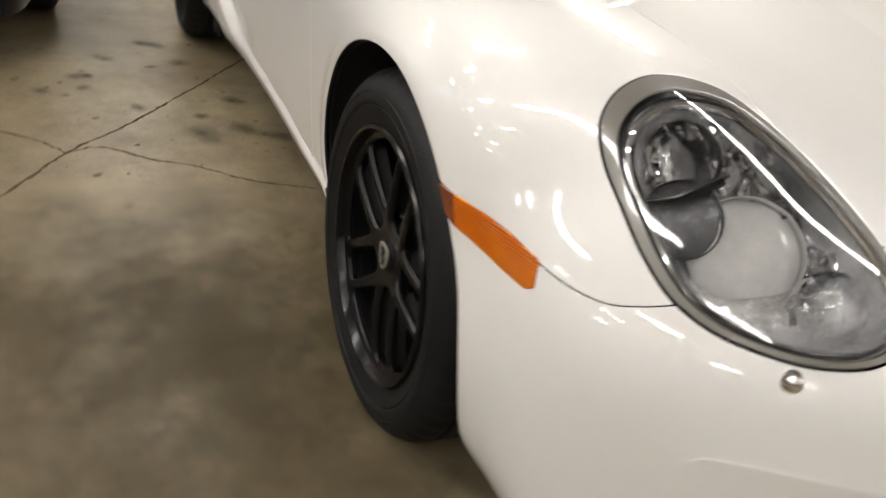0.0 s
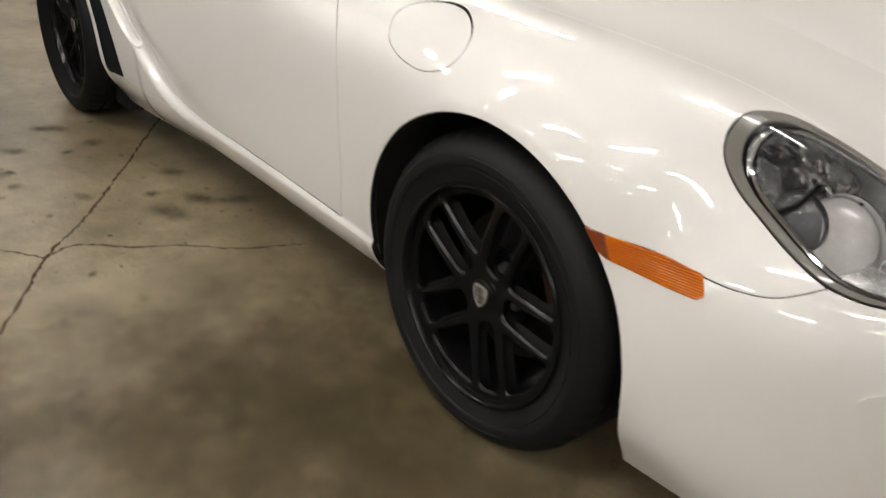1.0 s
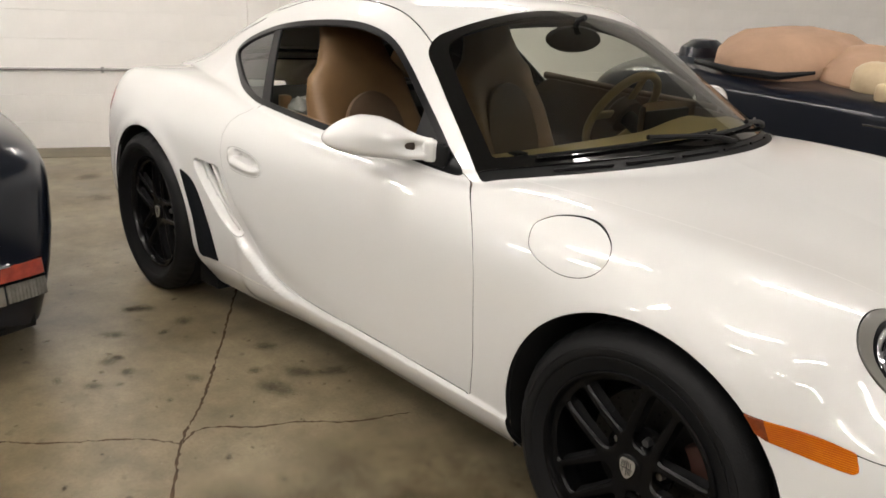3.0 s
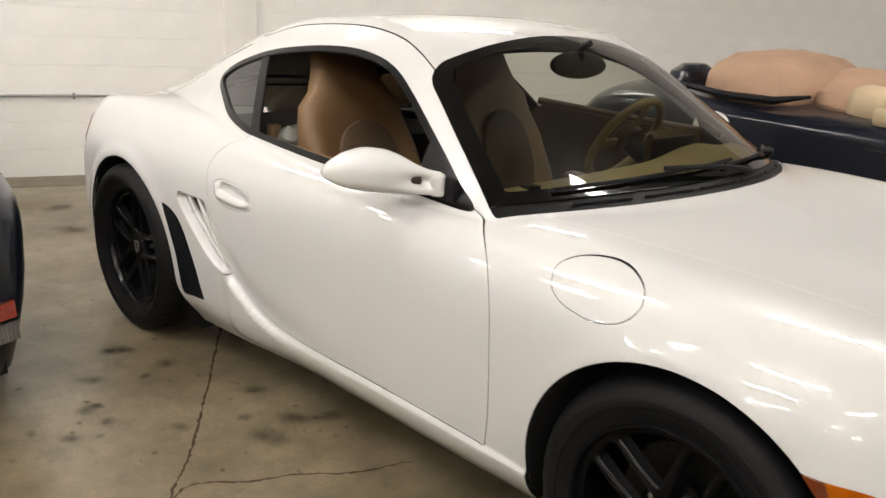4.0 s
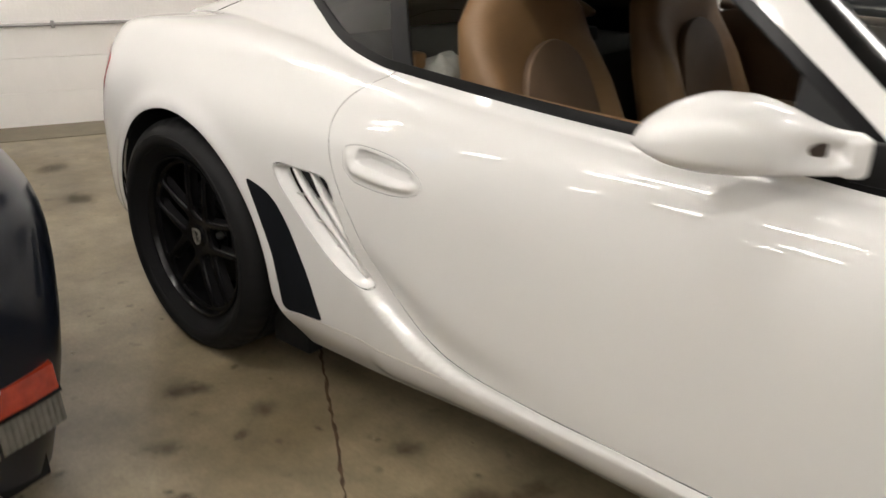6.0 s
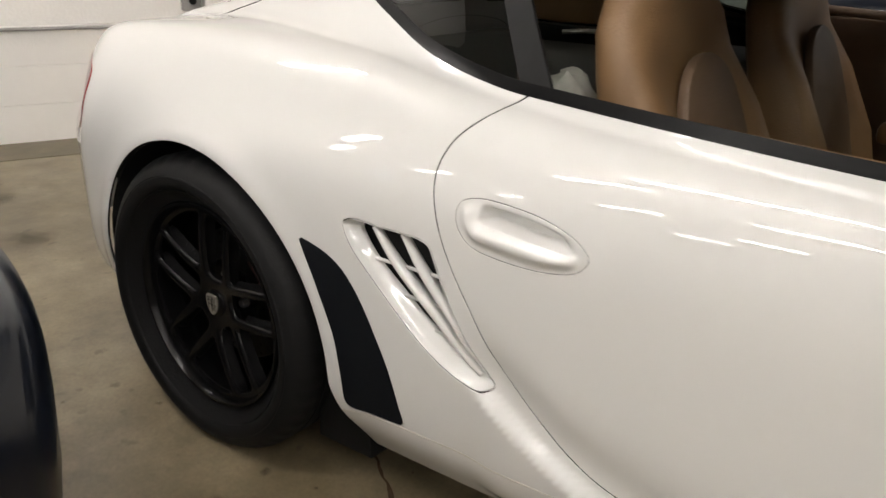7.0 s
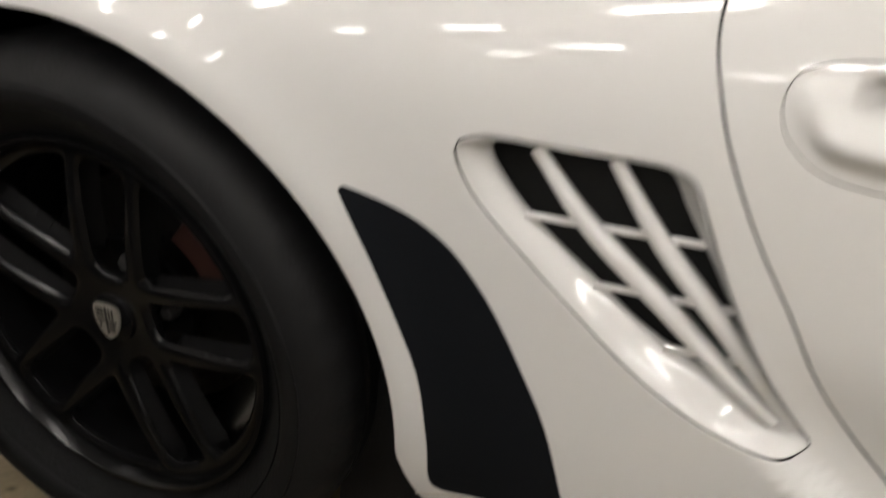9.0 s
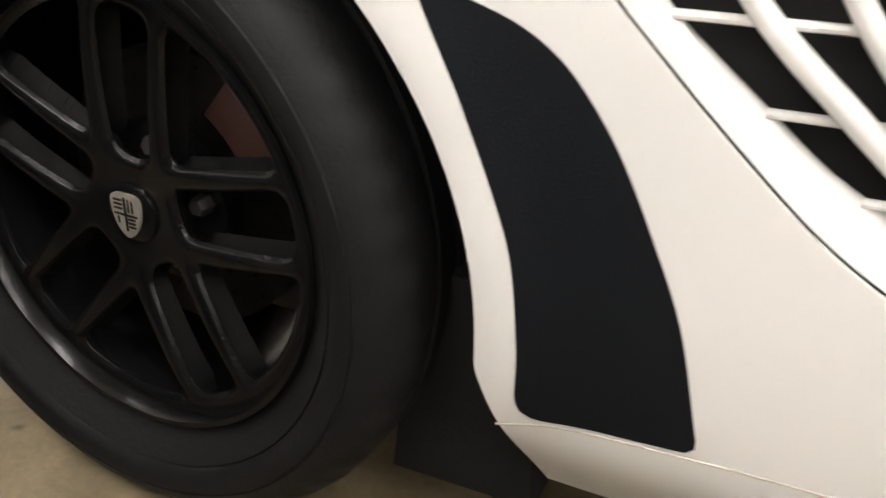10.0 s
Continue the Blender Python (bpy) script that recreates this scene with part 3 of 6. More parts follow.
# outlines in (x, z) on the flank
DLO = smooth_loop([(-0.655, 0.845), (-0.736, 0.908), (-0.860, 0.990), (-1.017, 1.088), (-1.130, 1.146), (-1.240, 1.176), (-1.390, 1.190), (-1.611, 1.180),
                   (-1.871, 1.146), (-2.09, 1.092), (-2.20, 1.040), (-2.19, 1.000), (-2.09, 0.962), (-1.94, 0.917), (-1.771, 0.889), (-1.627, 0.880),
                   (-1.240, 0.864), (-0.90, 0.854)])
DOOR = np.vstack([smooth_line([(-1.690, 0.891), (-1.727, 0.863), (-1.755, 0.838), (-1.773, 0.815), (-1.784, 0.784), (-1.785, 0.751), (-1.775, 0.712), (-1.758, 0.667),
                               (-1.731, 0.614), (-1.698, 0.560), (-1.638, 0.463), (-1.522, 0.352), (-1.412, 0.305), (-1.25, 0.291), (-0.90, 0.287), (-0.53, 0.283)]),
                  smooth_line([(-0.507, 0.280), (-0.490, 0.391), (-0.486, 0.532), (-0.490, 0.661), (-0.517, 0.747), (-0.570, 0.812), (-0.645, 0.850), (-0.78, 0.905)]),
                  [(-1.0, 0.98), (-1.6, 0.98)]])
FLAP = smooth_loop([(-0.338, 0.768), (-0.343, 0.801), (-0.306, 0.824), (-0.245, 0.832), (-0.186, 0.827), (-0.137, 0.808), (-0.117, 0.784), (-0.122, 0.757),
                    (-0.153, 0.732), (-0.211, 0.720), (-0.280, 0.729), (-0.321, 0.747)])
DECAL = round_corners(np.vstack([smooth_line([(-2.072, 0.598), (-2.039, 0.590), (-2.004, 0.579), (-1.977, 0.564), (-1.955, 0.544), (-1.926, 0.505), (-1.896, 0.448), (-1.867, 0.381),
                                              (-1.843, 0.285)], 4),
                                 smooth_line([(-1.845, 0.276), (-1.925, 0.270), (-1.979, 0.267), (-1.982, 0.328), (-1.990, 0.410), (-2.010, 0.470), (-2.036, 0.529)], 3)]), 0.012, 3)
MARKER = round_corners([(0.245, 0.588), (0.311, 0.587), (0.380, 0.584), (0.440, 0.577), (0.454, 0.547), (0.446, 0.540), (0.400, 0.541), (0.351, 0.544), (0.300, 0.551), (0.262, 0.564)], 0.004, 3)
BUMPER = np.vstack([smooth_line([(0.0, 0.592), (0.25, 0.588), (0.38, 0.584), (0.447, 0.573), (0.487, 0.569), (0.531, 0.572), (0.565, 0.588), (0.60, 0.612), (0.66, 0.65)]),
                    [(1.0, 0.68), (1.0, 0.0), (0.0, 0.0)]])
VENT = smooth_loop([(-1.968, 0.646), (-1.950, 0.660), (-1.923, 0.662), (-1.879, 0.661), (-1.837, 0.661), (-1.803, 0.660), (-1.780, 0.652), (-1.768, 0.630), (-1.750, 0.590),
                    (-1.727, 0.545), (-1.697, 0.496), (-1.665, 0.452), (-1.652, 0.434), (-1.664, 0.420), (-1.690, 0.418), (-1.736, 0.430), (-1.796, 0.465),
                    (-1.854, 0.514), (-1.909, 0.565), (-1.951, 0.608)], 4)
OPENING = smooth_loop([(-1.944, 0.640), (-1.936, 0.648), (-1.910, 0.649), (-1.870, 0.649), (-1.832, 0.649), (-1.808, 0.648), (-1.797, 0.640), (-1.786, 0.620), (-1.766, 0.588),
                       (-1.740, 0.545), (-1.712, 0.503), (-1.686, 0.464), (-1.675, 0.446), (-1.686, 0.443), (-1.709, 0.453), (-1.746, 0.474), (-1.800, 0.503),
                       (-1.853, 0.544), (-1.904, 0.585), (-1.934, 0.620)], 4)
HANDLE = smooth_loop([(-1.734, 0.725), (-1.724, 0.738), (-1.691, 0.746), (-1.640, 0.745), (-1.589, 0.739), (-1.543, 0.726), (-1.517, 0.711), (-1.508, 0.698),
                      (-1.514, 0.682), (-1.539, 0.668), (-1.592, 0.660), (-1.653, 0.661), (-1.698, 0.668), (-1.723, 0.685), (-1.734, 0.705)], 5)


def on_flank(poly, zmax=1.3):
    """Field of an outline in (x, z), on the outside of the flank alone."""
    def f(V):
        return np.where((np.abs(V[:, 1]) > 0.30) & (V[:, 2] < zmax), sdf(V[:, [0, 2]], poly), 0.12)
    return f


def arch_field(cx, cz, rx, rz):
    def f(V):
        low = np.minimum(V[:, 2] - cz, 0) * np.where((V[:, 0] < cx) & (cx > -1), 0.08, 0.55)
        d = (np.hypot((V[:, 0] - cx) / arch_half(V[:, 0], cx, rx), (np.maximum(V[:, 2] - cz, 0) + low) / rz) - 1) * rx
        d = d - 0.38 * np.maximum(0.305 - V[:, 2], 0) * (V[:, 0] > cx) * (cx < -1)
        return np.where(np.abs(V[:, 1]) > 0.5, np.clip(d, -0.1, 0.12), 0.12)
    return f


def line_field(a, b):
    """Signed distance to the line a-b in (x, z), positive to its left."""
    a, b = np.array(a), np.array(b)
    n = np.array([-(b - a)[1], (b - a)[0]])
    n = n / np.linalg.norm(n)
    return lambda V: (V[:, [0, 2]] - a) @ n


def screen_field(V):
    """The windscreen with its scuttle: negative inside."""
    y, z, x = np.abs(V[:, 1]), V[:, 2], V[:, 0]
    top = z - (1.252 - 0.26 * y * y)
    side = (y - (0.755 - 0.52 * (z - 0.85))) * 0.88
    base = (x + 0.44 * y * y + 0.322) * 0.9
    return np.where((x > -1.35) & (z > 0.8), smax(smax(top, side, 0.05), base, 0.01), 0.12)


ROOF_EDGE = smooth_line([(-2.02, 0.50), (-1.886, 0.517), (-1.578, 0.522), (-1.30, 0.535), (-1.118, 0.558), (-0.98, 0.585)])


def roof_field(V):
    e = np.interp(V[:, 0], ROOF_EDGE[:, 0], ROOF_EDGE[:, 1])
    d = smax(np.abs(V[:, 1]) - e, -2.0 - V[:, 0] - 0.10 * V[:, 1] ** 2, 0.02)
    return np.where((V[:, 2] > 1.05) & (V[:, 0] < -0.95), np.maximum(d, V[:, 0] + 0.97), 0.12)


HATCH = smooth_loop([(-2.02, 0.0), (-2.04, 0.30), (-2.05, 0.49), (-2.12, 0.514), (-2.30, 0.500), (-2.45, 0.495), (-2.70, 0.505), (-2.95, 0.49), (-3.05, 0.40), (-3.08, 0.2), (-3.09, 0.0),
                     (-3.08, -0.2), (-3.05, -0.40), (-2.95, -0.49), (-2.70, -0.505), (-2.45, -0.495), (-2.30, -0.500), (-2.12, -0.514), (-2.05, -0.49), (-2.04, -0.30)], 5)


def hatch_field(V):
    return np.where(V[:, 2] > 0.86, sdf(V[:, [0, 1]], HATCH), 0.12)


BONNET = smooth_line([(-0.47, 0.672), (-0.30, 0.655), (-0.10, 0.615), (0.10, 0.575), (0.25, 0.545), (0.40, 0.535), (0.55, 0.53), (0.68, 0.50)])


def bonnet_field(V):
    e = np.interp(V[:, 0], BONNET[:, 0], BONNET[:, 1])
    d = smax(np.abs(V[:, 1]) - e, (V[:, 0] - 0.70 + 0.28 * V[:, 1] ** 2) * 1.0, 0.06)
    return np.where(V[:, 2] > 0.55, np.maximum(d, -0.60 - V[:, 0]), 0.12)


# the headlamp: outline in a plane that faces forward, outward and up
LAMP_O = np.array([0.47, -0.655, 0.69])
LAMP_W = np.array([0.60, -0.45, 0.66])
LAMP_W = LAMP_W / np.linalg.norm(LAMP_W)
LAMP_U = np.array([0.74, -0.02, -0.67])
LAMP_U = LAMP_U - LAMP_W * (LAMP_U @ LAMP_W)
LAMP_U = LAMP_U / np.linalg.norm(LAMP_U)
LAMP_T = np.cross(LAMP_W, LAMP_U)
LAMP = smooth_loop([(-0.094, -0.090), (-0.042, -0.099), (0.02, -0.092), (0.08, -0.083), (0.135, -0.066), (0.18, -0.033), (0.212, 0.010), (0.234, 0.055), (0.243, 0.110),
                    (0.225, 0.155), (0.175, 0.178), (0.115, 0.178), (0.062, 0.166), (0.005, 0.147), (-0.06, 0.116), (-0.121, 0.068), (-0.143, 0.0), (-0.130, -0.055)], 5)
LENS_EDGE = (LAMP - (0.155, 0.085)) * 0.885 + (0.155, 0.085)


def lamp_plane(V):
    q = V - LAMP_O
    return np.stack([q @ LAMP_U, q @ LAMP_T], -1)


def lamp_field(V):
    W = V * np.where(V[:, 1:2] > 0, (1, -1, 1), (1, 1, 1))
    return np.where(np.abs((W - LAMP_O) @ LAMP_W) < 0.20, sdf(lamp_plane(W), LAMP), 0.12)


car = thing("sports_coupe", "glossy white two-door sports coupe with black wheels parked on concrete", "car")
QUARTER = ((-1.872, 1.150), (-1.655, 0.885))
parts = {}
for sign, skin in ((-1, half.flipped()), (1, half)):
    for a in ARCHES:
        _, skin = cut_out(skin, arch_field(*a))
    # side windows
    dlo, skin = cut_out(skin, on_flank(DLO))
    inner, ring = cut_out(dlo, lambda V: on_flank(DLO)(V) + 0.017)
    skin_mesh("window_seal", ring.offset(0.001), GLOSS, car, "black rubber window surround", rim=0.012)
    sail, inner = cut_out(inner, lambda V: -(V[:, 0] + 0.865 + 0.12 * (V[:, 2] - 0.86)))
    skin_mesh("mirror_sail", sail.offset(-0.002), BLACK, car, "black plastic mirror triangle", rim=0.01)
    opening, quarter = cut_out(inner, line_field(*QUARTER))
    if quarter.V[:, 0].mean() > opening.V[:, 0].mean():
        opening, quarter = quarter, opening
    post, quarter = cut_out(quarter, lambda V: np.abs(line_field(*QUARTER)(V)) - 0.045)
    skin_mesh("window_post", post.offset(-0.003), BLACK, car, "black centre post between side windows", rim=0.01)
    skin_mesh("quarter_window", quarter.offset(-0.006), DARKGLASS, car, "tinted fixed rear side glass")
    # windscreen, scuttle and its black border
    screen, skin = cut_out(skin, screen_field)
    parts[sign] = screen
    roof, skin = cut_out(skin, roof_field, 0.0030)
    hatch, skin = cut_out(skin, hatch_field, 0.0038)
    lamp, skin = cut_out(skin, lamp_field, 0.0028)
    bonnet, skin = cut_out(skin, bonnet_field, 0.0016)
    parts[sign, "roof"], parts[sign, "hatch"], parts[sign, "bonnet"], parts[sign, "lamp"] = roof, hatch, bonnet, lamp
    flap, skin = cut_out(skin, on_flank(FLAP), 0.0019)
    if sign < 0:
        skin_mesh("fuel_flap", flap, PAINT, car, "flush round white fuel filler flap", rim=0.005)
    else:
        skin_mesh("fender_patch", flap, PAINT, car)
    door, skin = cut_out(skin, on_flank(DOOR, 0.93), 0.0022)
    marker, skin = cut_out(skin, on_flank(MARKER), 0.001)
    bumper, skin = cut_out(skin, on_flank(BUMPER, 0.75), 0.0019)
    _, skin = cut_out(skin, on_flank(VENT))
    skin_mesh("bumper", bumper, PAINT, car, rim=0.006, bare=bumper.V[:, 0] + 0.72 * bumper.V[:, 1] ** 4 > 0.860)
    reflex, marker = cut_out(marker, lambda V: V[:, 0] - 0.297 + 0.5 * (V[:, 2] - 0.57))
    lens = skin_mesh("side_marker", marker.offset(0.003), AMBER, car, "amber ribbed side marker lens", rim=0.012)
    skin_mesh("reflex_end", reflex.offset(0.003), RUSTRED, lens, "dark red-brown reflector end of the marker", rim=0.012)
    decal, _ = cut_out(skin, on_flank(DECAL))
    skin_mesh("stone_guard", decal.offset(0.0012), FILM, car, "matt black protective film ahead of the rear wheel", rim=0.001)
    hand, door = cut_out(door, on_flank(HANDLE), 0.0017)
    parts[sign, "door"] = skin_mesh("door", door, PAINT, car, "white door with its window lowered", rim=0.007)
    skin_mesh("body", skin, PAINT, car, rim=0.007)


def both(key):
    """Joins the two halves of a skin along the middle."""
    a, b = parts[-1, key], parts[1, key]
    w = max(a.F.shape[1], b.F.shape[1])
    fa, fb = (np.hstack([s.F] + [s.F[:, -1:]] * (w - s.F.shape[1])) for s in (a, b))
    j = Skin(np.vstack([a.V, b.V]), np.vstack([a.N, b.N]), np.vstack([fa, fb + len(a.V)]))
    mid = np.abs(j.V[:, 1]) < 1e-5
    j.N[mid, 1] = 0
    return j


parts[-1, "screen"], parts[1, "screen"] = parts[-1], parts[1]
skin_mesh("roof", both("roof"), PAINT, car, rim=0.012)
skin_mesh("bonnet", both("bonnet"), PAINT, car, rim=0.012)
hatch = both("hatch")
pane, lid = cut_out(hatch, lambda V: np.maximum(hatch_field(V) + 0.05, -2.85 - V[:, 0]))
skin_mesh("hatch_lid", lid, PAINT, car, rim=0.012)
skin_mesh("rear_window", pane.offset(-0.002), GLASS, car, "tinted rear hatch glass")
screen = both("screen")
scuttle, screen = cut_out(screen, lambda V: -(V[:, 0] + 0.44 * V[:, 1] ** 2 + 0.366))
skin_mesh("scuttle", scuttle.offset(-0.006), BLACK, car, "black plastic scuttle panel below the windscreen", rim=0.01)
glass, border = cut_out(screen, lambda V: np.maximum(screen_field(V) + 0.034 - 0.020 * step((V[:, 2] - 1.08) / 0.12), V[:, 0] + 0.44 * V[:, 1] ** 2 + 0.402))
skin_mesh("windscreen_border", border.offset(0.0), PRINT, car, "black windscreen border", rim=0.006)
skin_mesh("windscreen", glass.offset(0.0005), GLASS, car, "tinted laminated windscreen")

# black shell added behind the gaps in place of the shade in them
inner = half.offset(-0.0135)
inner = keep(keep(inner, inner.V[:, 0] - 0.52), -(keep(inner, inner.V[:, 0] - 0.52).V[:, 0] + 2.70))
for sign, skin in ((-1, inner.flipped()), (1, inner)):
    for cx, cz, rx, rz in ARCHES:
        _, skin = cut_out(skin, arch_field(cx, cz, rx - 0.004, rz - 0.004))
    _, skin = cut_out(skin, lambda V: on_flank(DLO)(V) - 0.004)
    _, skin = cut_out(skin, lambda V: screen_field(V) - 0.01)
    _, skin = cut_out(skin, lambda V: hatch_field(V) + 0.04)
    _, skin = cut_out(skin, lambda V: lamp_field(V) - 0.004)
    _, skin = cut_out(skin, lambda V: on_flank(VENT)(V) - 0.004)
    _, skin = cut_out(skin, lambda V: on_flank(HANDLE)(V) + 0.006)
    skin_mesh("gap_shade", skin, DARK, car, "black backing shell in place of the shade inside the gaps")


def patch(outline, depth, n=(170, 80), sign=-1):
    """A finely meshed piece of the flank inside an outline, shaped by depth(x, z)."""
    lo, hi = outline.min(0) - 0.006, outline.max(0) + 0.006
    gx, gz = np.meshgrid(np.linspace(lo[0], hi[0], n[0]), np.linspace(lo[1], hi[1], n[1]), indexing="ij")
    y = soften(soften(flank_y(gx, gz), 36, 0), 16, 1)
    y = y + depth(gx, gz)
    s = grid_skin(np.stack([gx, sign * y, gz], -1))
    if s.N[:, 1].mean() * sign < 0:
        s = Skin(s.V, -s.N, s.F[:, ::-1])
    return keep(s, sdf(s.V[:, [0, 2]], outline))


HANDLE_IN = inset(HANDLE, 0.0017)


def handle_shape(x, z):
    u = (x + 1.62) / 0.115
    zc = 0.703 + 0.022 * (-u) * 0.45
    v = (z - zc) / 0.04
    edge = -sdf(np.stack([x.ravel(), z.ravel()], -1), HANDLE).reshape(x.shape)
    rimmed = step((edge - 0.004) / 0.018)
    pocket = -0.027 * step((v - 0.02) / 0.20) * step((1.02 - v) / 0.5) * step((u + 0.66) / 0.22) * step((0.84 - u) / 0.40)
    grip = 0.011 * bell((v + 0.40) / 0.40) * step((1.04 - u) / 0.3) * step((u + 0.85) / 0.25)
    nub = 0.005 * bell((u + 0.84) / 0.15) * bell((v - 0.1) / 0.8)
    return (pocket + grip + nub) * rimmed


def vent_louvre(sign):
    """The side air inlet: a bowl that narrows to a louvred opening."""
    rings = []
    inner = OPENING[np.arange(len(VENT))]
    outer = inset(VENT, 0.0032)
    for t, dep in ((0.0, 0.010), (0.0, 0.0016), (0.02, 0.0004), (0.06, 0.0006), (0.14, 0.0035), (0.22, 0.008), (0.40, 0.0125), (0.65, 0.018), (0.9, 0.023), (1.0, 0.027), (1.0, 0.032)):
        q = outer * (1 - t) + inner * t
        rings.append(np.stack([q[:, 0], sign * (flank_y(q[:, 0], q[:, 1]) - dep), q[:, 1]], -1))
    G = np.array(rings)
    G = np.concatenate([G, G[:, :1]], 1)
    s = grid_skin(G)
    if (s.N[:, 1].mean() * sign) < 0:
        s = Skin(s.V, -s.N, s.F[:, ::-1])
    frame_ob = skin_mesh("side_inlet", s, PAINT, car, "white louvred side air inlet")
    skin_mesh("inlet_mesh", patch(VENT, lambda x, z: np.full(x.shape, -0.044), n=(40, 40), sign=sign), DARK, frame_ob, "black mesh behind the louvres")
    fins = (((-1.903, 0.652), (-1.854, 0.592), (-1.780, 0.527), (-1.686, 0.442)), ((-1.842, 0.653), (-1.797, 0.589), (-1.736, 0.521), (-1.668, 0.440)))
    for f in fins:
        q = smooth_line(f, 6)
        d = np.linspace(0.013, 0.017, len(q))
        bm = tube([(x, sign * (flank_y(x, z) - dd), z) for (x, z), dd in zip(q, d)], list(0.0056 + 0.0028 * np.sin(np.linspace(0.0, 2.7, len(q)))), 10)
        for v in bm.verts:
            y0 = sign * (float(flank_y(v.co.x, v.co.z)) - 0.015)
            v.co.y = y0 + (v.co.y - y0) * (2.4 if (v.co.y - y0) * sign < 0 else 1.0)
        part("louvre_fin", bm, PAINT, frame_ob)
    for z, x0, x1 in ((0.590, -1.910, -1.762), (0.537, -1.846, -1.732), (0.490, -1.782, -1.698)):
        q = [(x, z + 0.012 * (x + 1.84)) for x in np.linspace(x0, x1, 5)]
        part("louvre_bar", tube([(x, sign * (flank_y(x, zz) - 0.024), zz) for x, zz in q], 0.0034, 8), PAINT, frame_ob)


for sign in (-1, 1):
    skin_mesh("handle", patch(HANDLE_IN, handle_shape, sign=sign), PAINT, parts[sign, "door"], rim=0.012)
    vent_louvre(sign)


# pale colour of the sill seam stands in for the highlight on its edge
SEAM_GLINT = mat("seam_glint", (0.46, 0.43, 0.37), rough=0.6)
for sign in (-1, 1):
    for line in (((-2.000, 0.247), (-1.938, 0.262), (-1.851, 0.269), (-1.781, 0.272), (-1.62, 0.274), (-1.45, 0.274)), ((-0.505, 0.268), (-0.43, 0.268), (-0.368, 0.270))):
        q = smooth_line(line, 8)
        part("sill_seam", tube([(x, sign * (float(flank_y(x, z)) + 0.0002), z) for x, z in q], 0.0010, 6), SEAM_GLINT, car, "thin seam along the sill panel, its highlight painted pale")


def fascia(x_of, y1, z0, z1, flip):
    """Closes the nose or the tail between the corners of the body."""
    gy, gz = np.meshgrid(np.linspace(-y1, y1, 90), np.linspace(z0, z1, 24), indexing="ij")
    s = grid_skin(np.stack([x_of(gy, gz), gy, gz], -1))
    if s.N[:, 0].mean() * flip < 0:
        s = Skin(s.V, -s.N, s.F[:, ::-1])
    return s


grid = half.V.reshape(NU, NV, 3)
under = grid[::-1, 0][1:]
under = under[(under[:, 2] > 0.172) & (under[:, 0] > 0.45)][::-1]
rows = []
for xb, yb, zb in np.vstack([under, grid[-1, :-1:2]]):
    xc = max(0.866 - 0.35 * max(0.30 - zb, 0) ** 1.5, xb)
    yy = np.linspace(-1, 1, 91)
    rows.append(np.stack([xc - (xc - xb) * yy ** 4 - 0.0004, yy * yb, np.full(91, zb)], -1))
nose = grid_skin(np.array(rows))
if nose.N[:, 0].mean() < 0:
    nose = Skin(nose.V, -nose.N, nose.F[:, ::-1])
near = []
for s in (-1, 1):
    hole = round_corners([(s * 0.20, 0.200), (s * 0.20, 0.355), (s * 0.48, 0.372), (s * 0.645, 0.386), (s * 0.62, 0.260), (s * 0.56, 0.200)], 0.03)
    near.append(hole)
    intake, nose = cut_out(nose, lambda V: sdf(V[:, [1, 2]], hole))
    skin_mesh("air_intake", intake.offset(-0.06), DARK, car, "black lower air intake")
    for z in (0.25, 0.285, 0.32):
        part("intake_slat", tube([(0.866 - 0.72 * y ** 4 - 0.03, y, z) for y in np.linspace(s * 0.21, s * 0.60, 8)], 0.006, 8), BLACK, car)
    part("intake_lip", tube([(0.866 - 0.72 * y ** 4 - 0.014, y, 0.355) for y in np.linspace(s * 0.20, s * 0.64, 12)], 0.010, 10), PAINT, car)
skin_mesh("nose_panel", nose, PAINT, car, rim=0.02, bare=np.minimum(*[np.abs(sdf(nose.V[:, [1, 2]], q)) for q in near]) > 0.002)
skin_mesh("tail_panel", fascia(lambda y, z: -3.384 + 0.85 * y ** 4 + 0.05 * np.maximum(0.45 - z, 0), 0.70, 0.30, 0.61, -1), PAINT, car)


# ---------------------------------------------------------------- wheels
CALIPER = mat("rusty_red_caliper", (0.036, 0.013, 0.009), rough=0.55, vary=0.3, scale=20)
DISC = mat("brake_disc_steel", (0.055, 0.052, 0.050), rough=0.42, metal=1.0, vary=0.25, scale=25)


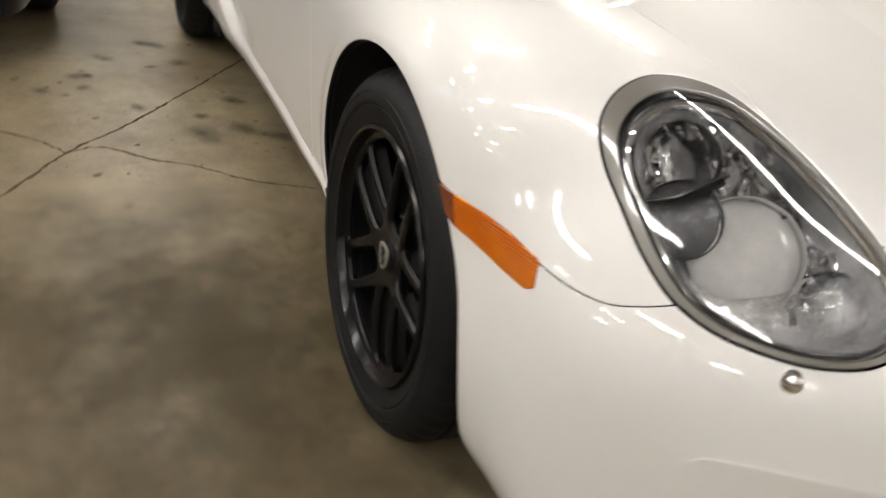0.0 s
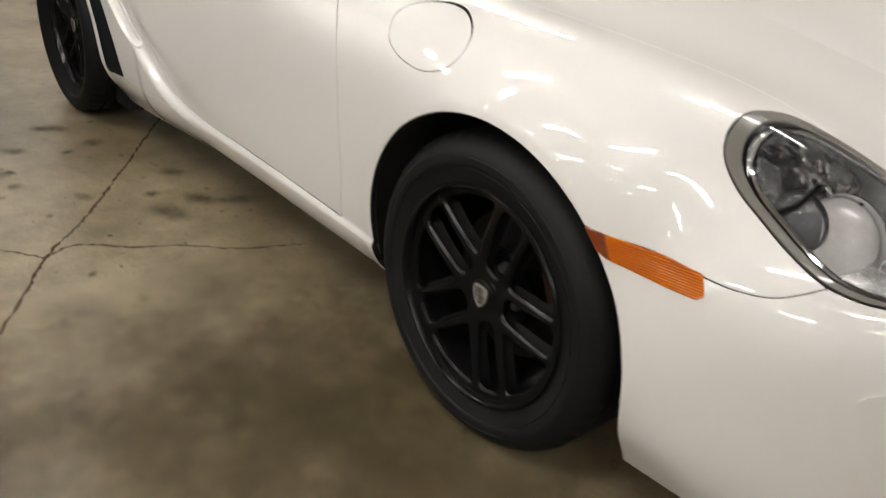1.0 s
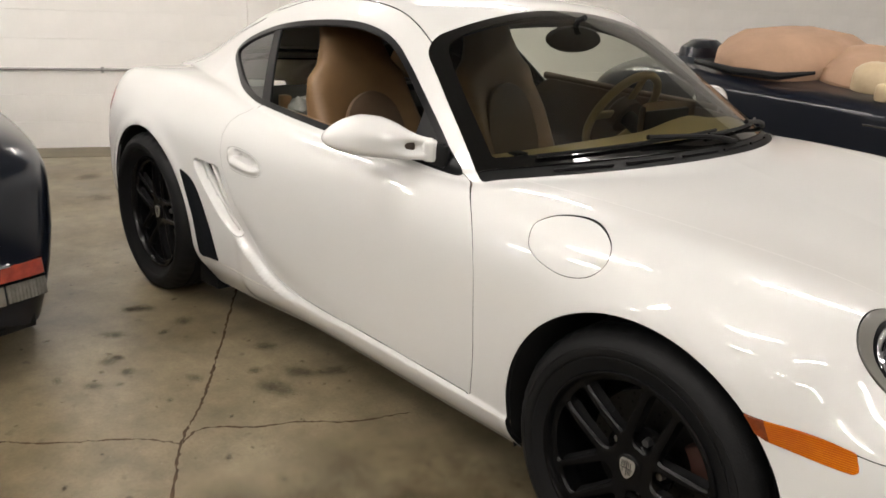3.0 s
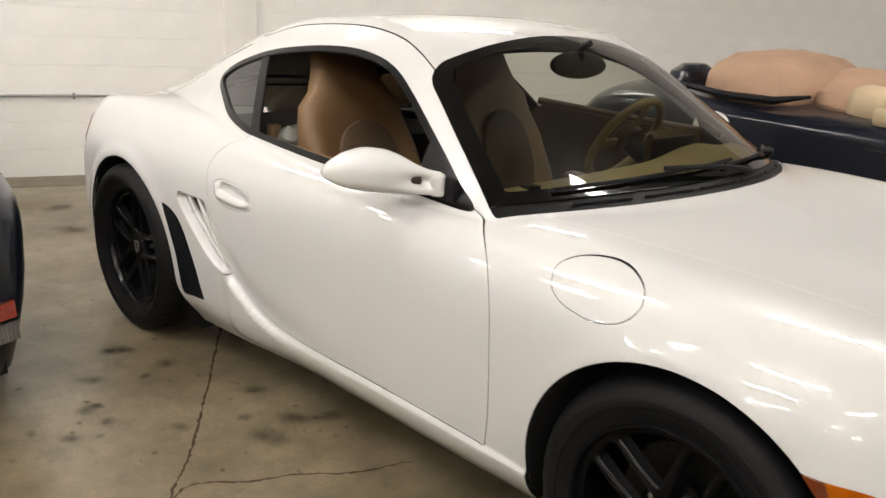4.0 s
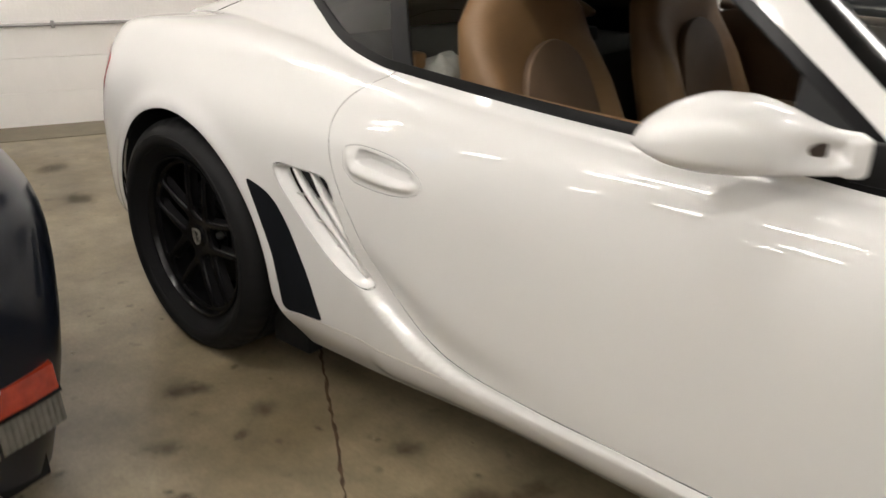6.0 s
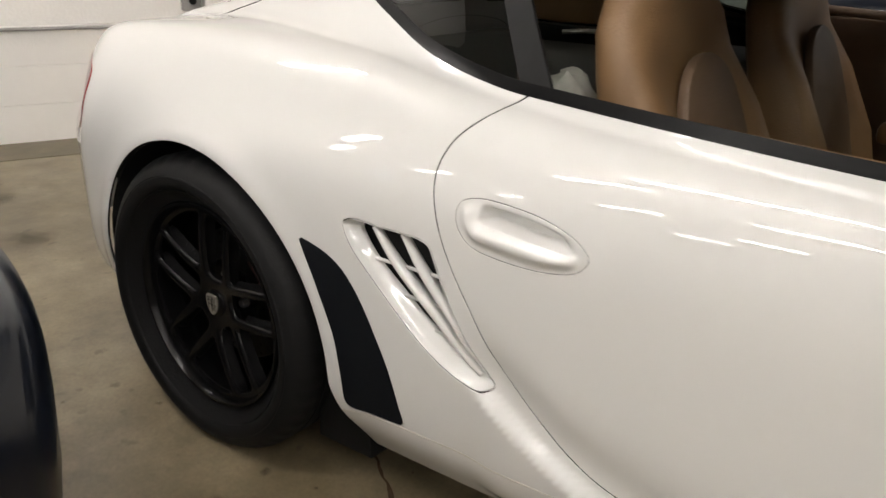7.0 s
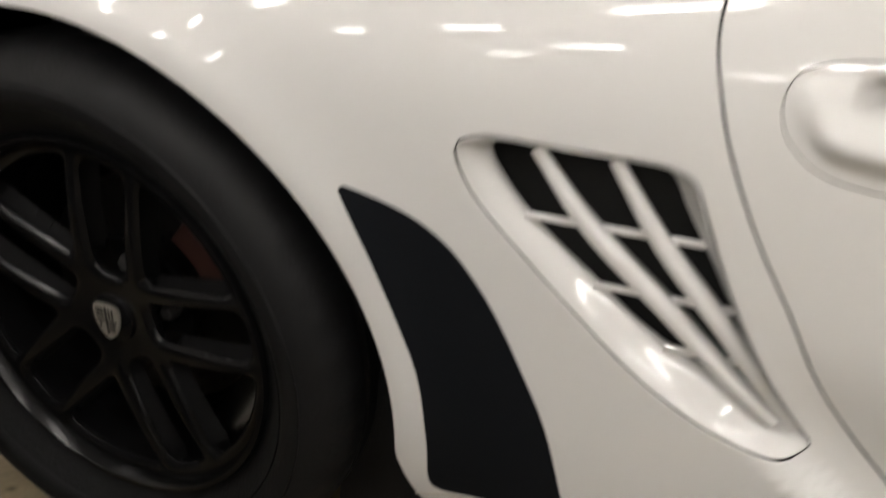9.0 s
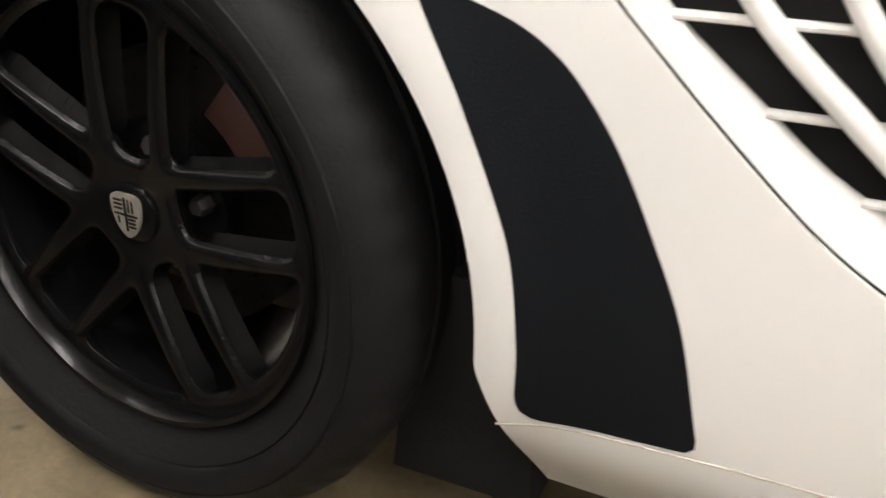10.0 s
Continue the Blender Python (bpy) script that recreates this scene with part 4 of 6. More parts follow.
def spoke_skin():
    """One fifth of the cast face: a twin spoke pointing up, its face towards -y, with a slot between its bars."""
    r, a = np.meshgrid(np.linspace(0.030, 0.2155, 64), np.linspace(radians(-36), radians(36), 97), indexing="ij")
    x, z = r * np.sin(a), r * np.cos(a)
    slot = smax(np.abs(x) - (0.0240 + 0.065 * (r - 0.07)), smax(0.058 - z, r - 0.201, 0.006), 0.020)
    c, s = math.cos(radians(72)), math.sin(radians(72))
    beside = np.abs(z * s - np.abs(x) * c)
    gap = smax(smax(0.0485 - np.abs(x), 0.0485 - beside, 0.016), smax(r - 0.203, 0.05 - r, 0.006), 0.014)
    d = np.minimum(slot, gap)
    t = (r - 0.03) / 0.185
    y = 0.0105 - 0.010 * np.sin(np.pi * np.minimum(1, t * 0.75)) - 0.006 * t
    y = y + 0.0075 * (1 - np.sqrt(np.maximum(0, 1 - (1 - np.clip(d / 0.010, 0, 1)) ** 2)))
    k = grid_skin(np.stack([x, y, z], -1))
    if k.N[:, 1].mean() > 0:
        k = Skin(k.V, -k.N, k.F[:, ::-1])
    return keep(k, -d.ravel())


def crest_bm():
    """A plain shield for the hub cap."""
    o = smooth_loop([(-0.017, 0.020), (0.0, 0.023), (0.017, 0.020), (0.019, 0.004), (0.013, -0.014), (0.0, -0.025), (-0.013, -0.014), (-0.019, 0.004)], 4)
    return slab([tuple(p) for p in o], -0.0035, 0.0)


def wheel(m, r, width, turn, group_label, deep=0.0, size=1.0):
    """A wheel with its face towards local -y; size scales the rim."""
    h = width / 2
    RIM_R = 0.226 * size
    prof = [(RIM_R - 0.010, -h + 0.012 + deep), (RIM_R + 0.006, -h + 0.004 + deep), (RIM_R + 0.016, -h + 0.001 + 0.75 * deep), (RIM_R + 0.030, -h - 0.005 + 0.4 * deep), (RIM_R + 0.034, -h - 0.0062 + 0.3 * deep), (RIM_R + 0.0355, -h - 0.0045 + 0.3 * deep), (RIM_R + 0.037, -h - 0.0068 + 0.25 * deep), (r - 0.055, -h - 0.009), (r - 0.043, -h - 0.0083), (r - 0.0415, -h - 0.0066), (r - 0.040, -h - 0.0078),
            (r - 0.030, -h - 0.004), (r - 0.020, -h + 0.003), (r - 0.011, -h + 0.012), (r - 0.004, -h + 0.024)]
    tread = []
    for g in (-0.055, -0.018, 0.018, 0.055):
        tread += [(r, g - 0.0045), (r - 0.007, g - 0.003), (r - 0.007, g + 0.003), (r, g + 0.0045)]
    tyre = lathe(prof + [(r, -h + 0.036)] + tread + [(r, h - 0.036), (r - 0.02, h), (RIM_R + 0.02, h), (RIM_R - 0.012, h - 0.01)], 192)
    for v in tyre.verts:
        q = math.hypot(v.co.x, v.co.z)
        if q > r - 0.0125 and round(math.atan2(v.co.z, v.co.x) / (2 * math.pi) * 192) % 4 == 0 and abs(v.co.y) > 0.06:
            v.co.x, v.co.z = v.co.x * (q - 0.003) / q, v.co.z * (q - 0.003) / q
    t = part("wheel", tyre, RUBBER, car, group_label)
    t.matrix_basis = m
    bm = lathe([(RIM_R - 0.012, -h + 0.020), (RIM_R + 0.001, -h + 0.008), (RIM_R + 0.004, -h + 0.002), (RIM_R + 0.001, -h - 0.003), (RIM_R - 0.005, -h - 0.003), (RIM_R - 0.009, -h + 0.004),
                (RIM_R - 0.015, -h + 0.030), (RIM_R - 0.024, h - 0.06), (RIM_R - 0.018, h)], 96)
    bmesh.ops.translate(bm, vec=(0, deep, 0), verts=bm.verts)
    part("rim", bm, RIM, t, "matt black painted alloy rim")
    face = -h + 0.016 + deep
    hub = lathe([(0.0, 0.0045), (0.027, 0.0045), (0.0315, 0.0075), (0.033, 0.014), (0.05, 0.03), (0.052, 0.045), (0.088, 0.048), (0.088, 0.06), (0.0, 0.06)], 40)
    bmesh.ops.translate(hub, vec=(0, face, 0), verts=hub.verts)
    part("hub", hub, RIM, t)
    cr = crest_bm()
    bmesh.ops.translate(cr, vec=(0, face + 0.0042, 0), verts=cr.verts)
    badge = part("centre_badge", cr, BADGE, t, "plain silver shield badge")
    bars = [(-0.0145, -0.0035, 0.0055 + 0.0045 * k, 0.0075 + 0.0045 * k) for k in range(3)] + [(0.003, 0.012, -0.013 + 0.0042 * k, -0.011 + 0.0042 * k) for k in range(3)]
    for x0, x1, z0, z1 in bars + [(-0.0012, 0.0012, -0.017, 0.019), (-0.015, 0.015, -0.0005, 0.0015), (0.004, 0.0055, 0.004, 0.018), (0.009, 0.0105, 0.004, 0.017), (-0.011, -0.0095, -0.010, -0.002)]:
        part("badge_field", box_bm(x0, x1, face - 0.0002, face + 0.0008, z0, z1), GLOSS, badge)
    sk = spoke_skin()
    bare = (np.abs(np.abs(np.arctan2(sk.V[:, 0], sk.V[:, 2])) - radians(36)) < 1e-4) | (np.hypot(sk.V[:, 0], sk.V[:, 2]) < 0.0301)
    first = skin_mesh("twin_spoke", sk, RIM, t, rim=0.034, bare=bare)
    for k in range(5):
        a = turn + 72 * k
        q = first if k == 0 else first.copy()
        if k:
            scene.collection.objects.link(q)
        q.matrix_basis = pose(0, face, 0, 0, a, 0) @ Matrix.Diagonal((size, 1, size, 1))
        b = radians(a)
        nut = lathe([(0.0, 0.0), (0.0085, 0.0), (0.0105, 0.003), (0.0115, 0.02)], 6)
        bmesh.ops.translate(nut, vec=(0.065 * math.sin(b), face + 0.030, 0.065 * math.cos(b)), verts=nut.verts)
        part("wheel_bolt", nut, ALLOY, t)
    part("brake_disc", lathe([(0.05, 0.0), (0.155, 0.0), (0.155, 0.024), (0.05, 0.024)], 64), DISC, t, "worn steel brake disc")
    bm = bmesh.new()
    for k in range(72):
        b = k * math.pi / 36
        rr = (0.085, 0.105, 0.125, 0.143)[k % 4] + 0.004 * math.sin(k * 2.1)
        ring = [bm.verts.new((rr * math.sin(b) + 0.0034 * math.cos(q), -0.0006, rr * math.cos(b) + 0.0034 * math.sin(q))) for q in np.arange(8) * math.pi / 4]
        bm.faces.new(ring)
    part("drilled_holes", bm, DARK, t, "drill holes of the brake disc")["kind"] = "stuff"
    return t


def caliper(m):
    """Sits on the rear of the disc, in the wheel."""
    pts = [(0.122 * math.cos(a), 0.122 * math.sin(a)) for a in np.linspace(-0.34, 0.34, 9)] + [(0.172 * math.cos(a), 0.172 * math.sin(a)) for a in np.linspace(0.30, -0.30, 9)]
    ob = part("brake_caliper", slab(pts, -0.022, 0.055, bevel=0.008), CALIPER, car, "rust-red painted brake caliper")
    ob.matrix_basis = m
    return ob


FY, RY = 0.745, 0.785
for s in (-1, 1):
    z = 0 if s < 0 else 180
    wheel(pose(0, s * FY, FRONT_R, 0, 0, z), FRONT_R + 0.003, 0.215, 18, "black alloy wheel with twin spokes and tyre")
    wheel(pose(REAR_X, s * RY, REAR_R, 0, 0, z), REAR_R + 0.005, 0.24, 8, "black alloy wheel with twin spokes and tyre", 0.025, 1.035)
    caliper(pose(0, s * (FY + 0.01), FRONT_R, 0, -20, z))
    caliper(pose(REAR_X, s * (RY + 0.01), REAR_R, 0, -38, z))
    # wheel housings
    for cx, cz, rx0, rz in ARCHES:
        bm = bmesh.new()
        rows = []
        for k in range(-1, 34):
            a = math.pi * (min(max(k, 0), 32) / 32 * 1.04 - 0.02)
            c, sn = math.cos(a), math.sin(a) if 0 <= k <= 32 else -0.40
            rx = float(arch_half(cx + c, cx, rx0))
            rows.append([bm.verts.new((cx + rx * 1.01 * c, s * yy, cz + rz * 1.01 * sn)) for yy in (min(0.89 if 0 <= k <= 32 else 0.79, float(flank_y(cx + rx * 1.01 * c, max(0.22, cz + rz * 1.01 * sn))) - 0.016), 0.78, 0.5)])
        for a, b in zip(rows, rows[1:]):
            for i in range(2):
                bm.faces.new((a[i], a[i + 1], b[i + 1], b[i]))
        cap = bm.faces.new([r_[2] for r_ in rows])
        part("wheel_housing", bm, DARK, car, "black wheel arch liner")
for s in (-1, 1):
    bm = slab([(-2.085, 0.34), (-2.030, 0.33), (-2.00, 0.25), (-1.985, 0.20), (-1.98, 0.105), (-2.135, 0.095), (-2.125, 0.22)], s * 0.70, s * 0.815, bevel=0.006)
    part("mud_flap", bm, RUBBER, car, "black rubber flap behind the sill")
part("underbody", box_bm(-3.1, 0.6, -0.62, 0.62, 0.17, 0.24, bevel=0.02), DARK, car, "black underbody tray")


# ---------------------------------------------------------------- headlamps
REFLECTOR = mat("lamp_reflector", (0.84, 0.85, 0.87), rough=0.24, metal=0.92, vary=0.3, scale=40, bump=0.9, bump_scale=130)
FROST = mat("projector_glass", (0.36, 0.36, 0.35), rough=0.3, coat=0.5, vary=0.3, scale=7)
DARKCHROME = mat("smoked_chrome", (0.16, 0.16, 0.17), rough=0.12, metal=1.0, bump=0.6, bump_scale=60)
FLUTED = mat("fluted_dark_reflector", (0.22, 0.22, 0.23), rough=0.2, metal=0.9)
ribs(FLUTED, 60, 0.8)
BRIGHT = mat("bright_facets", (0.86, 0.86, 0.88), rough=0.06, metal=1.0)


def lamp_point(u, t, d, sign):
    p = LAMP_O + LAMP_U * u + LAMP_T * t + LAMP_W * d
    return Vector((p[0], p[1] if sign < 0 else -p[1], p[2]))


def lamp_frame(u, t, d, sign, tilt=0.0):
    """Pose whose local z looks out of the lamp."""
    w = Vector(LAMP_W) if sign < 0 else Vector((LAMP_W[0], -LAMP_W[1], LAMP_W[2]))
    w = (w + Vector((0.55, 0, -0.35)) * tilt).normalized()
    return Matrix.Translation(lamp_point(u, t, d, sign)) @ w.to_track_quat("Z", "Y").to_matrix().to_4x4()


def headlamp(sign):
    skin = parts[sign, "lamp"]

    def edge(poly):
        def f(V):
            W = V * np.where(V[:, 1:2] > 0, (1, -1, 1), (1, 1, 1))
            return sdf(lamp_plane(W), poly)
        return f

    lens, ring = cut_out(skin, edge(LENS_EDGE))
    seal, ring = cut_out(ring, edge((LENS_EDGE - (0.155, 0.088)) * 1.035 + (0.155, 0.088)))
    h = skin_mesh("headlamp", ring.offset(0.002), SILVER, car, "clear oval headlamp in a grey surround", rim=0.012)
    skin_mesh("lamp_seal", seal.offset(-0.003), GLOSS, h, "black rubber lamp seal", rim=0.01)
    skin_mesh("lamp_lens", lens.offset(0.006), LENS, h, "clear plastic lamp lens").visible_shadow = False
    # reflector bowl behind the lens, from the lens edge inwards
    W = lens.V * np.where(lens.V[:, 1:2] > 0, (1, -1, 1), (1, 1, 1))
    height = (W - LAMP_O) @ LAMP_W
    flat = lamp_plane(W)
    rings = []
    for k, (sc, dep) in enumerate(((1.0, -0.002), (0.985, -0.008), (0.955, -0.004), (0.93, -0.018), (0.90, -0.050), (0.80, -0.072), (0.55, -0.086), (0.2, -0.090))):
        q = (LENS_EDGE - (0.075, 0.045)) * sc + (0.075, 0.045)
        near = np.array([height[np.argmin(((flat - e) ** 2).sum(1))] for e in LENS_EDGE])
        base = soften(np.concatenate([near, near[:1]]), 4)[:-1]
        d = base * min(1, sc + 0.1) + (0.0 if k < 4 else (1 - min(1, sc + 0.1)) * base.mean()) + dep
        rings.append([lamp_point(u, t, dd, sign) for (u, t), dd in zip(q, d)])
    bm = bmesh.new()
    vs = [[bm.verts.new(p) for p in r] for r in rings]
    for a, b in zip(vs, vs[1:]):
        for i in range(len(a)):
            bm.faces.new((a[i], a[(i + 1) % len(a)], b[(i + 1) % len(a)], b[i]))
    bm.faces.new(vs[-1])
    bmesh.ops.recalc_face_normals(bm, faces=bm.faces)
    part("reflector_bowl", bm, REFLECTOR, h, "bright faceted reflector bowl")

    def bulb(name, u, t, d, r, mats, tilt, dome=True):
        bm = lathe([(r * 0.97, -0.02), (r, 0.002), (r * 1.02, 0.005), (r * 1.035, 0.002), (r * 1.03, -0.03)], 48, "z")
        bmesh.ops.transform(bm, matrix=lamp_frame(u, t, d, sign, tilt), verts=bm.verts)
        part(name + "_ring", bm, CHROME, h, "chrome lamp ring")
        prof = [(r * 0.985 * math.sin(a), (0.016 if dome else -0.05) * math.cos(a) + (-0.010 if dome else 0.0)) for a in np.linspace(0.0, math.pi / 2, 9)]
        bm = lathe(prof, 48, "z")
        bmesh.ops.transform(bm, matrix=lamp_frame(u, t, d, sign, tilt), verts=bm.verts)
        part(name + "_lens", bm, mats, h, "lamp unit behind the clear lens")

    bulb("main_beam", 0.090, 0.046, -0.034, 0.068, FROST, 0.25)
    bulb("upper_beam", -0.040, 0.004, -0.034, 0.046, DARKCHROME, 0.1, dome=False)
    bulb("dipped_beam", 0.040, -0.020, -0.016, 0.047, FLUTED, 0.2)
    bulb("turn_signal", 0.165, 0.125, -0.034, 0.040, DARKCHROME, 0.3, dome=False)
    bulb("small_lamp", 0.02, 0.085, -0.034, 0.030, REFLECTOR, 0.15, dome=False)
    # small bright facets round the lamp units
    rnd_f = random.Random(12)
    bm = bmesh.new()
    for k in range(420):
        u, t = rnd_f.uniform(-0.14, 0.24), rnd_f.uniform(-0.10, 0.18)
        inside = sdf(np.array([[u, t]]), LENS_EDGE)[0]
        if inside > -0.014 or any(math.hypot(u - a, t - b) < r for a, b, r in ((0.090, 0.046, 0.073), (0.040, -0.020, 0.052), (-0.040, 0.004, 0.030), (0.165, 0.125, 0.030))):
            continue
        w, h_ = rnd_f.uniform(0.004, 0.014), rnd_f.uniform(0.003, 0.008)
        d = -0.046 + rnd_f.uniform(0, 0.014)
        tilt = [rnd_f.uniform(-0.012, 0.012) for _ in range(4)]
        c = [lamp_point(u + a * w, t + b * h_, d + q, sign) for (a, b), q in zip(((-1, -1), (1, -1), (1, 1), (-1, 1)), tilt)]
        top = lamp_point(u, t, d + 0.006, sign)
        vs_ = [bm.verts.new(p) for p in c]
        tip = bm.verts.new(top)
        for a in range(4):
            bm.faces.new((vs_[a], vs_[(a + 1) % 4], tip))
    part("reflector_facets", bm, BRIGHT, h, "bright crumpled chrome facets", smooth=False)["kind"] = "stuff"
    edge_line = (LENS_EDGE - (0.155, 0.088)) * 0.955 + (0.155, 0.088)
    part("chrome_bezel", tube([lamp_point(u, w, dd - 0.006, sign) for (u, w), dd in zip(edge_line, base)], 0.0055, 8, closed=True), CHROME, h, "bright chrome inner bezel")
    part("divider", tube([lamp_point(0.016, -0.066, -0.008, sign), lamp_point(0.020, -0.02, -0.004, sign), lamp_point(0.004, 0.035, -0.008, sign)], 0.0050, 8), GLOSS, h, "thin black divider")
    bm = lathe([(0.0, 0.010), (0.006, 0.009), (0.011, 0.006), (0.0125, 0.002), (0.0145, 0.0), (0.0145, -0.01)], 24, "z")
    n = Vector((0.70, -0.66 if sign < 0 else 0.66, 0.28)).normalized()
    c = Vector((0.691, sign * 0.655, 0.571))
    bmesh.ops.transform(bm, matrix=Matrix.Translation(c) @ n.to_track_quat("Z", "Y").to_matrix().to_4x4(), verts=bm.verts)
    part("washer_jet", bm, CHROME, car, "small chrome washer jet")


for sign in (-1, 1):
    headlamp(sign)

# tail lamps
TAIL = smooth_loop([(-2.840, 0.795), (-2.845, 0.745), (-2.90, 0.670), (-2.98, 0.630), (-3.10, 0.635), (-3.17, 0.68), (-3.15, 0.745), (-3.04, 0.80), (-2.93, 0.815)], 5)
tail_skin = half.offset(0.003)
tail_skin, _ = cut_out(tail_skin, on_flank(TAIL))
for sign in (-1, 1):
    skin_mesh("tail_lamp", tail_skin.flipped() if sign < 0 else tail_skin, REDLENS, car, "red tail lamp at the rear corner", rim=0.008)


# ---------------------------------------------------------------- door mirrors
SLOT = mat("slot_shade_brown", (0.035, 0.022, 0.014), rough=0.7)


def door_mirror(sign):
    """An egg-shaped shell with a flat belly, hollowed at its arm."""
    a, b = np.array([-0.762, -0.775, 0.897]), np.array([-1.002, -0.975, 0.902])
    ax = b - a
    length = np.linalg.norm(ax)
    ax = ax / length
    side = np.array([-ax[1], ax[0], 0.0])
    n = 64
    rows = []
    for t in 0.5 - 0.5 * np.cos(np.linspace(0, math.pi, 64)):
        q = np.array([t])
        top = pchip([0, 0.1, 0.2, 0.35, 0.5, 0.62, 0.78, 0.9, 0.97, 1.0], [0.028, 0.032, 0.042, 0.063, 0.075, 0.076, 0.063, 0.041, 0.020, 0.003], q)[0]
        low = pchip([0, 0.15, 0.5, 0.7, 0.85, 0.95, 1.0], [-0.031, -0.034, -0.036, -0.033, -0.024, -0.010, 0.001], q)[0]
        wid = pchip([0, 0.1, 0.2, 0.3, 0.45, 0.62, 0.80, 0.94, 1.0], [0.021, 0.024, 0.029, 0.038, 0.052, 0.061, 0.056, 0.036, 0.001], q)[0]
        c = a + ax * length * t
        row = []
        for k in range(n):
            ph = 2 * math.pi * k / n
            cs, sn = math.cos(ph), math.sin(ph)
            mid = low + (top - low) * 0.40
            up = mid + ((top - mid) * abs(sn) ** 0.95 if sn > 0 else (low - mid) * abs(sn) ** 0.62)
            hollow = bell((t - 0.18) / 0.11) * bell((up - 0.003) / 0.015) * (cs > 0)
            p = c + side * (wid * cs * abs(cs) ** -0.08 - 0.024 * hollow) + np.array([0, 0, up])
            row.append((p[0], p[1] if sign < 0 else -p[1], p[2]))
        rows.append(row)
    bm = bmesh.new()
    vs = [[bm.verts.new(p) for p in r] for r in rows]
    for p, q in zip(vs, vs[1:]):
        for k in range(n):
            bm.faces.new((p[k], p[(k + 1) % n], q[(k + 1) % n], q[k]))
    bm.faces.new(vs[0])
    bm.faces.new(vs[-1])
    bmesh.ops.recalc_face_normals(bm, faces=bm.faces)
    m = part("door_mirror", bm, PAINT, car, "white egg-shaped door mirror on a slotted arm")
    s = (lambda x, y, z: (x, y if sign < 0 else -y, z))
    c = a + ax * length * 0.225 + side * 0.006
    # dark block set into the arm's hollow, in place of its shade
    bm = box_bm(-0.022, 0.026, -0.010, 0.009, -0.010, 0.011, bevel=0.004, m=pose(*s(c[0], c[1], 0.902), 0, 0, math.degrees(math.atan2(ax[1], ax[0])) * (1 if sign < 0 else -1)))
    part("arm_slot", bm, SLOT, m, "dark block for the shade in the mirror arm's slot")
    bm = box_bm(-0.016, 0.024, -0.019, 0.019, -0.031, 0.029, bevel=0.012, segments=4, m=pose(*s(-0.770, -0.783, 0.893), 0, 0, 40 if sign < 0 else -40))
    part("mirror_foot", bm, PAINT, m)
    bm = box_bm(-0.03, 0.035, -0.012, 0.010, -0.032, 0.030, bevel=0.008, m=pose(*s(-0.745, -0.766, 0.884)))
    part("mirror_gasket", bm, BLACK, m, "black mirror gasket")


door_mirror(-1)
door_mirror(1)


# ---------------------------------------------------------------- wipers
def on_screen(y, e, lift):
    """A place on the windscreen: e is its distance from the nose end of the curved base."""
    x = e - 0.44 * y * y
    return (x, y, float(greenhouse(np.array([x]), np.array([abs(y)]))[0]) + lift)


def wiper(y0, y1, e0, e1, pivot):
    pts = [on_screen(y, e, 0.012) for y, e in zip(np.linspace(y0, y1, 12), np.linspace(e0, e1, 12))]
    w = part("wiper", tube(pts, 0.0055, 8), BLACK, car, "black windscreen wiper")
    arm = [pivot] + [on_screen(y, e, 0.026) for y, e in ((pivot[1] * 0.6 + (y0 + y1) * 0.2, e0 * 0.6 + e1 * 0.4 + 0.02), ((y0 + y1) / 2, (e0 + e1) / 2))]
    part("wiper_arm", tube(smooth_line(arm, 6), [0.010] * 4 + [0.0075] * 9, 8), BLACK, w)


wiper(-0.60, 0.06, -0.382, -0.405, on_screen(0.10, -0.355, 0.01))
wiper(0.00, 0.60, -0.392, -0.400, on_screen(0.62, -0.365, 0.01))
for y in (-0.5, -0.3, -0.1, 0.1, 0.3, 0.5):
    part("scuttle_rib", tube([on_screen(y - 0.08, -0.346, -0.001), on_screen(y + 0.08, -0.346, -0.001)], 0.004, 6), BLACK, car)


# ---------------------------------------------------------------- the cabin
def loft(rows, closed=True):
    """Faces between rings of places, with caps."""
    bm = bmesh.new()
    vs = [[bm.verts.new(p) for p in r] for r in rows]
    n = len(rows[0])
    for a, b in zip(vs, vs[1:]):
        for i in range(n if closed else n - 1):
            bm.faces.new((a[i], a[(i + 1) % n], b[(i + 1) % n], b[i]))
    if closed:
        bm.faces.new(vs[0])
        bm.faces.new(vs[-1])
    bmesh.ops.recalc_face_normals(bm, faces=bm.faces)
    return bm


def oval(cx, cy, cz, wx, wy, power=2.6, n=28):
    out = []
    for k in range(n):
        a = 2 * math.pi * k / n
        c, s = math.cos(a), math.sin(a)
        x = wx * abs(c) ** (2 / power) * (1 if c > 0 else -1)
        y = wy * abs(s) ** (2 / power) * (1 if s > 0 else -1)
        out.append((cx + x, cy + y, cz))
    return out


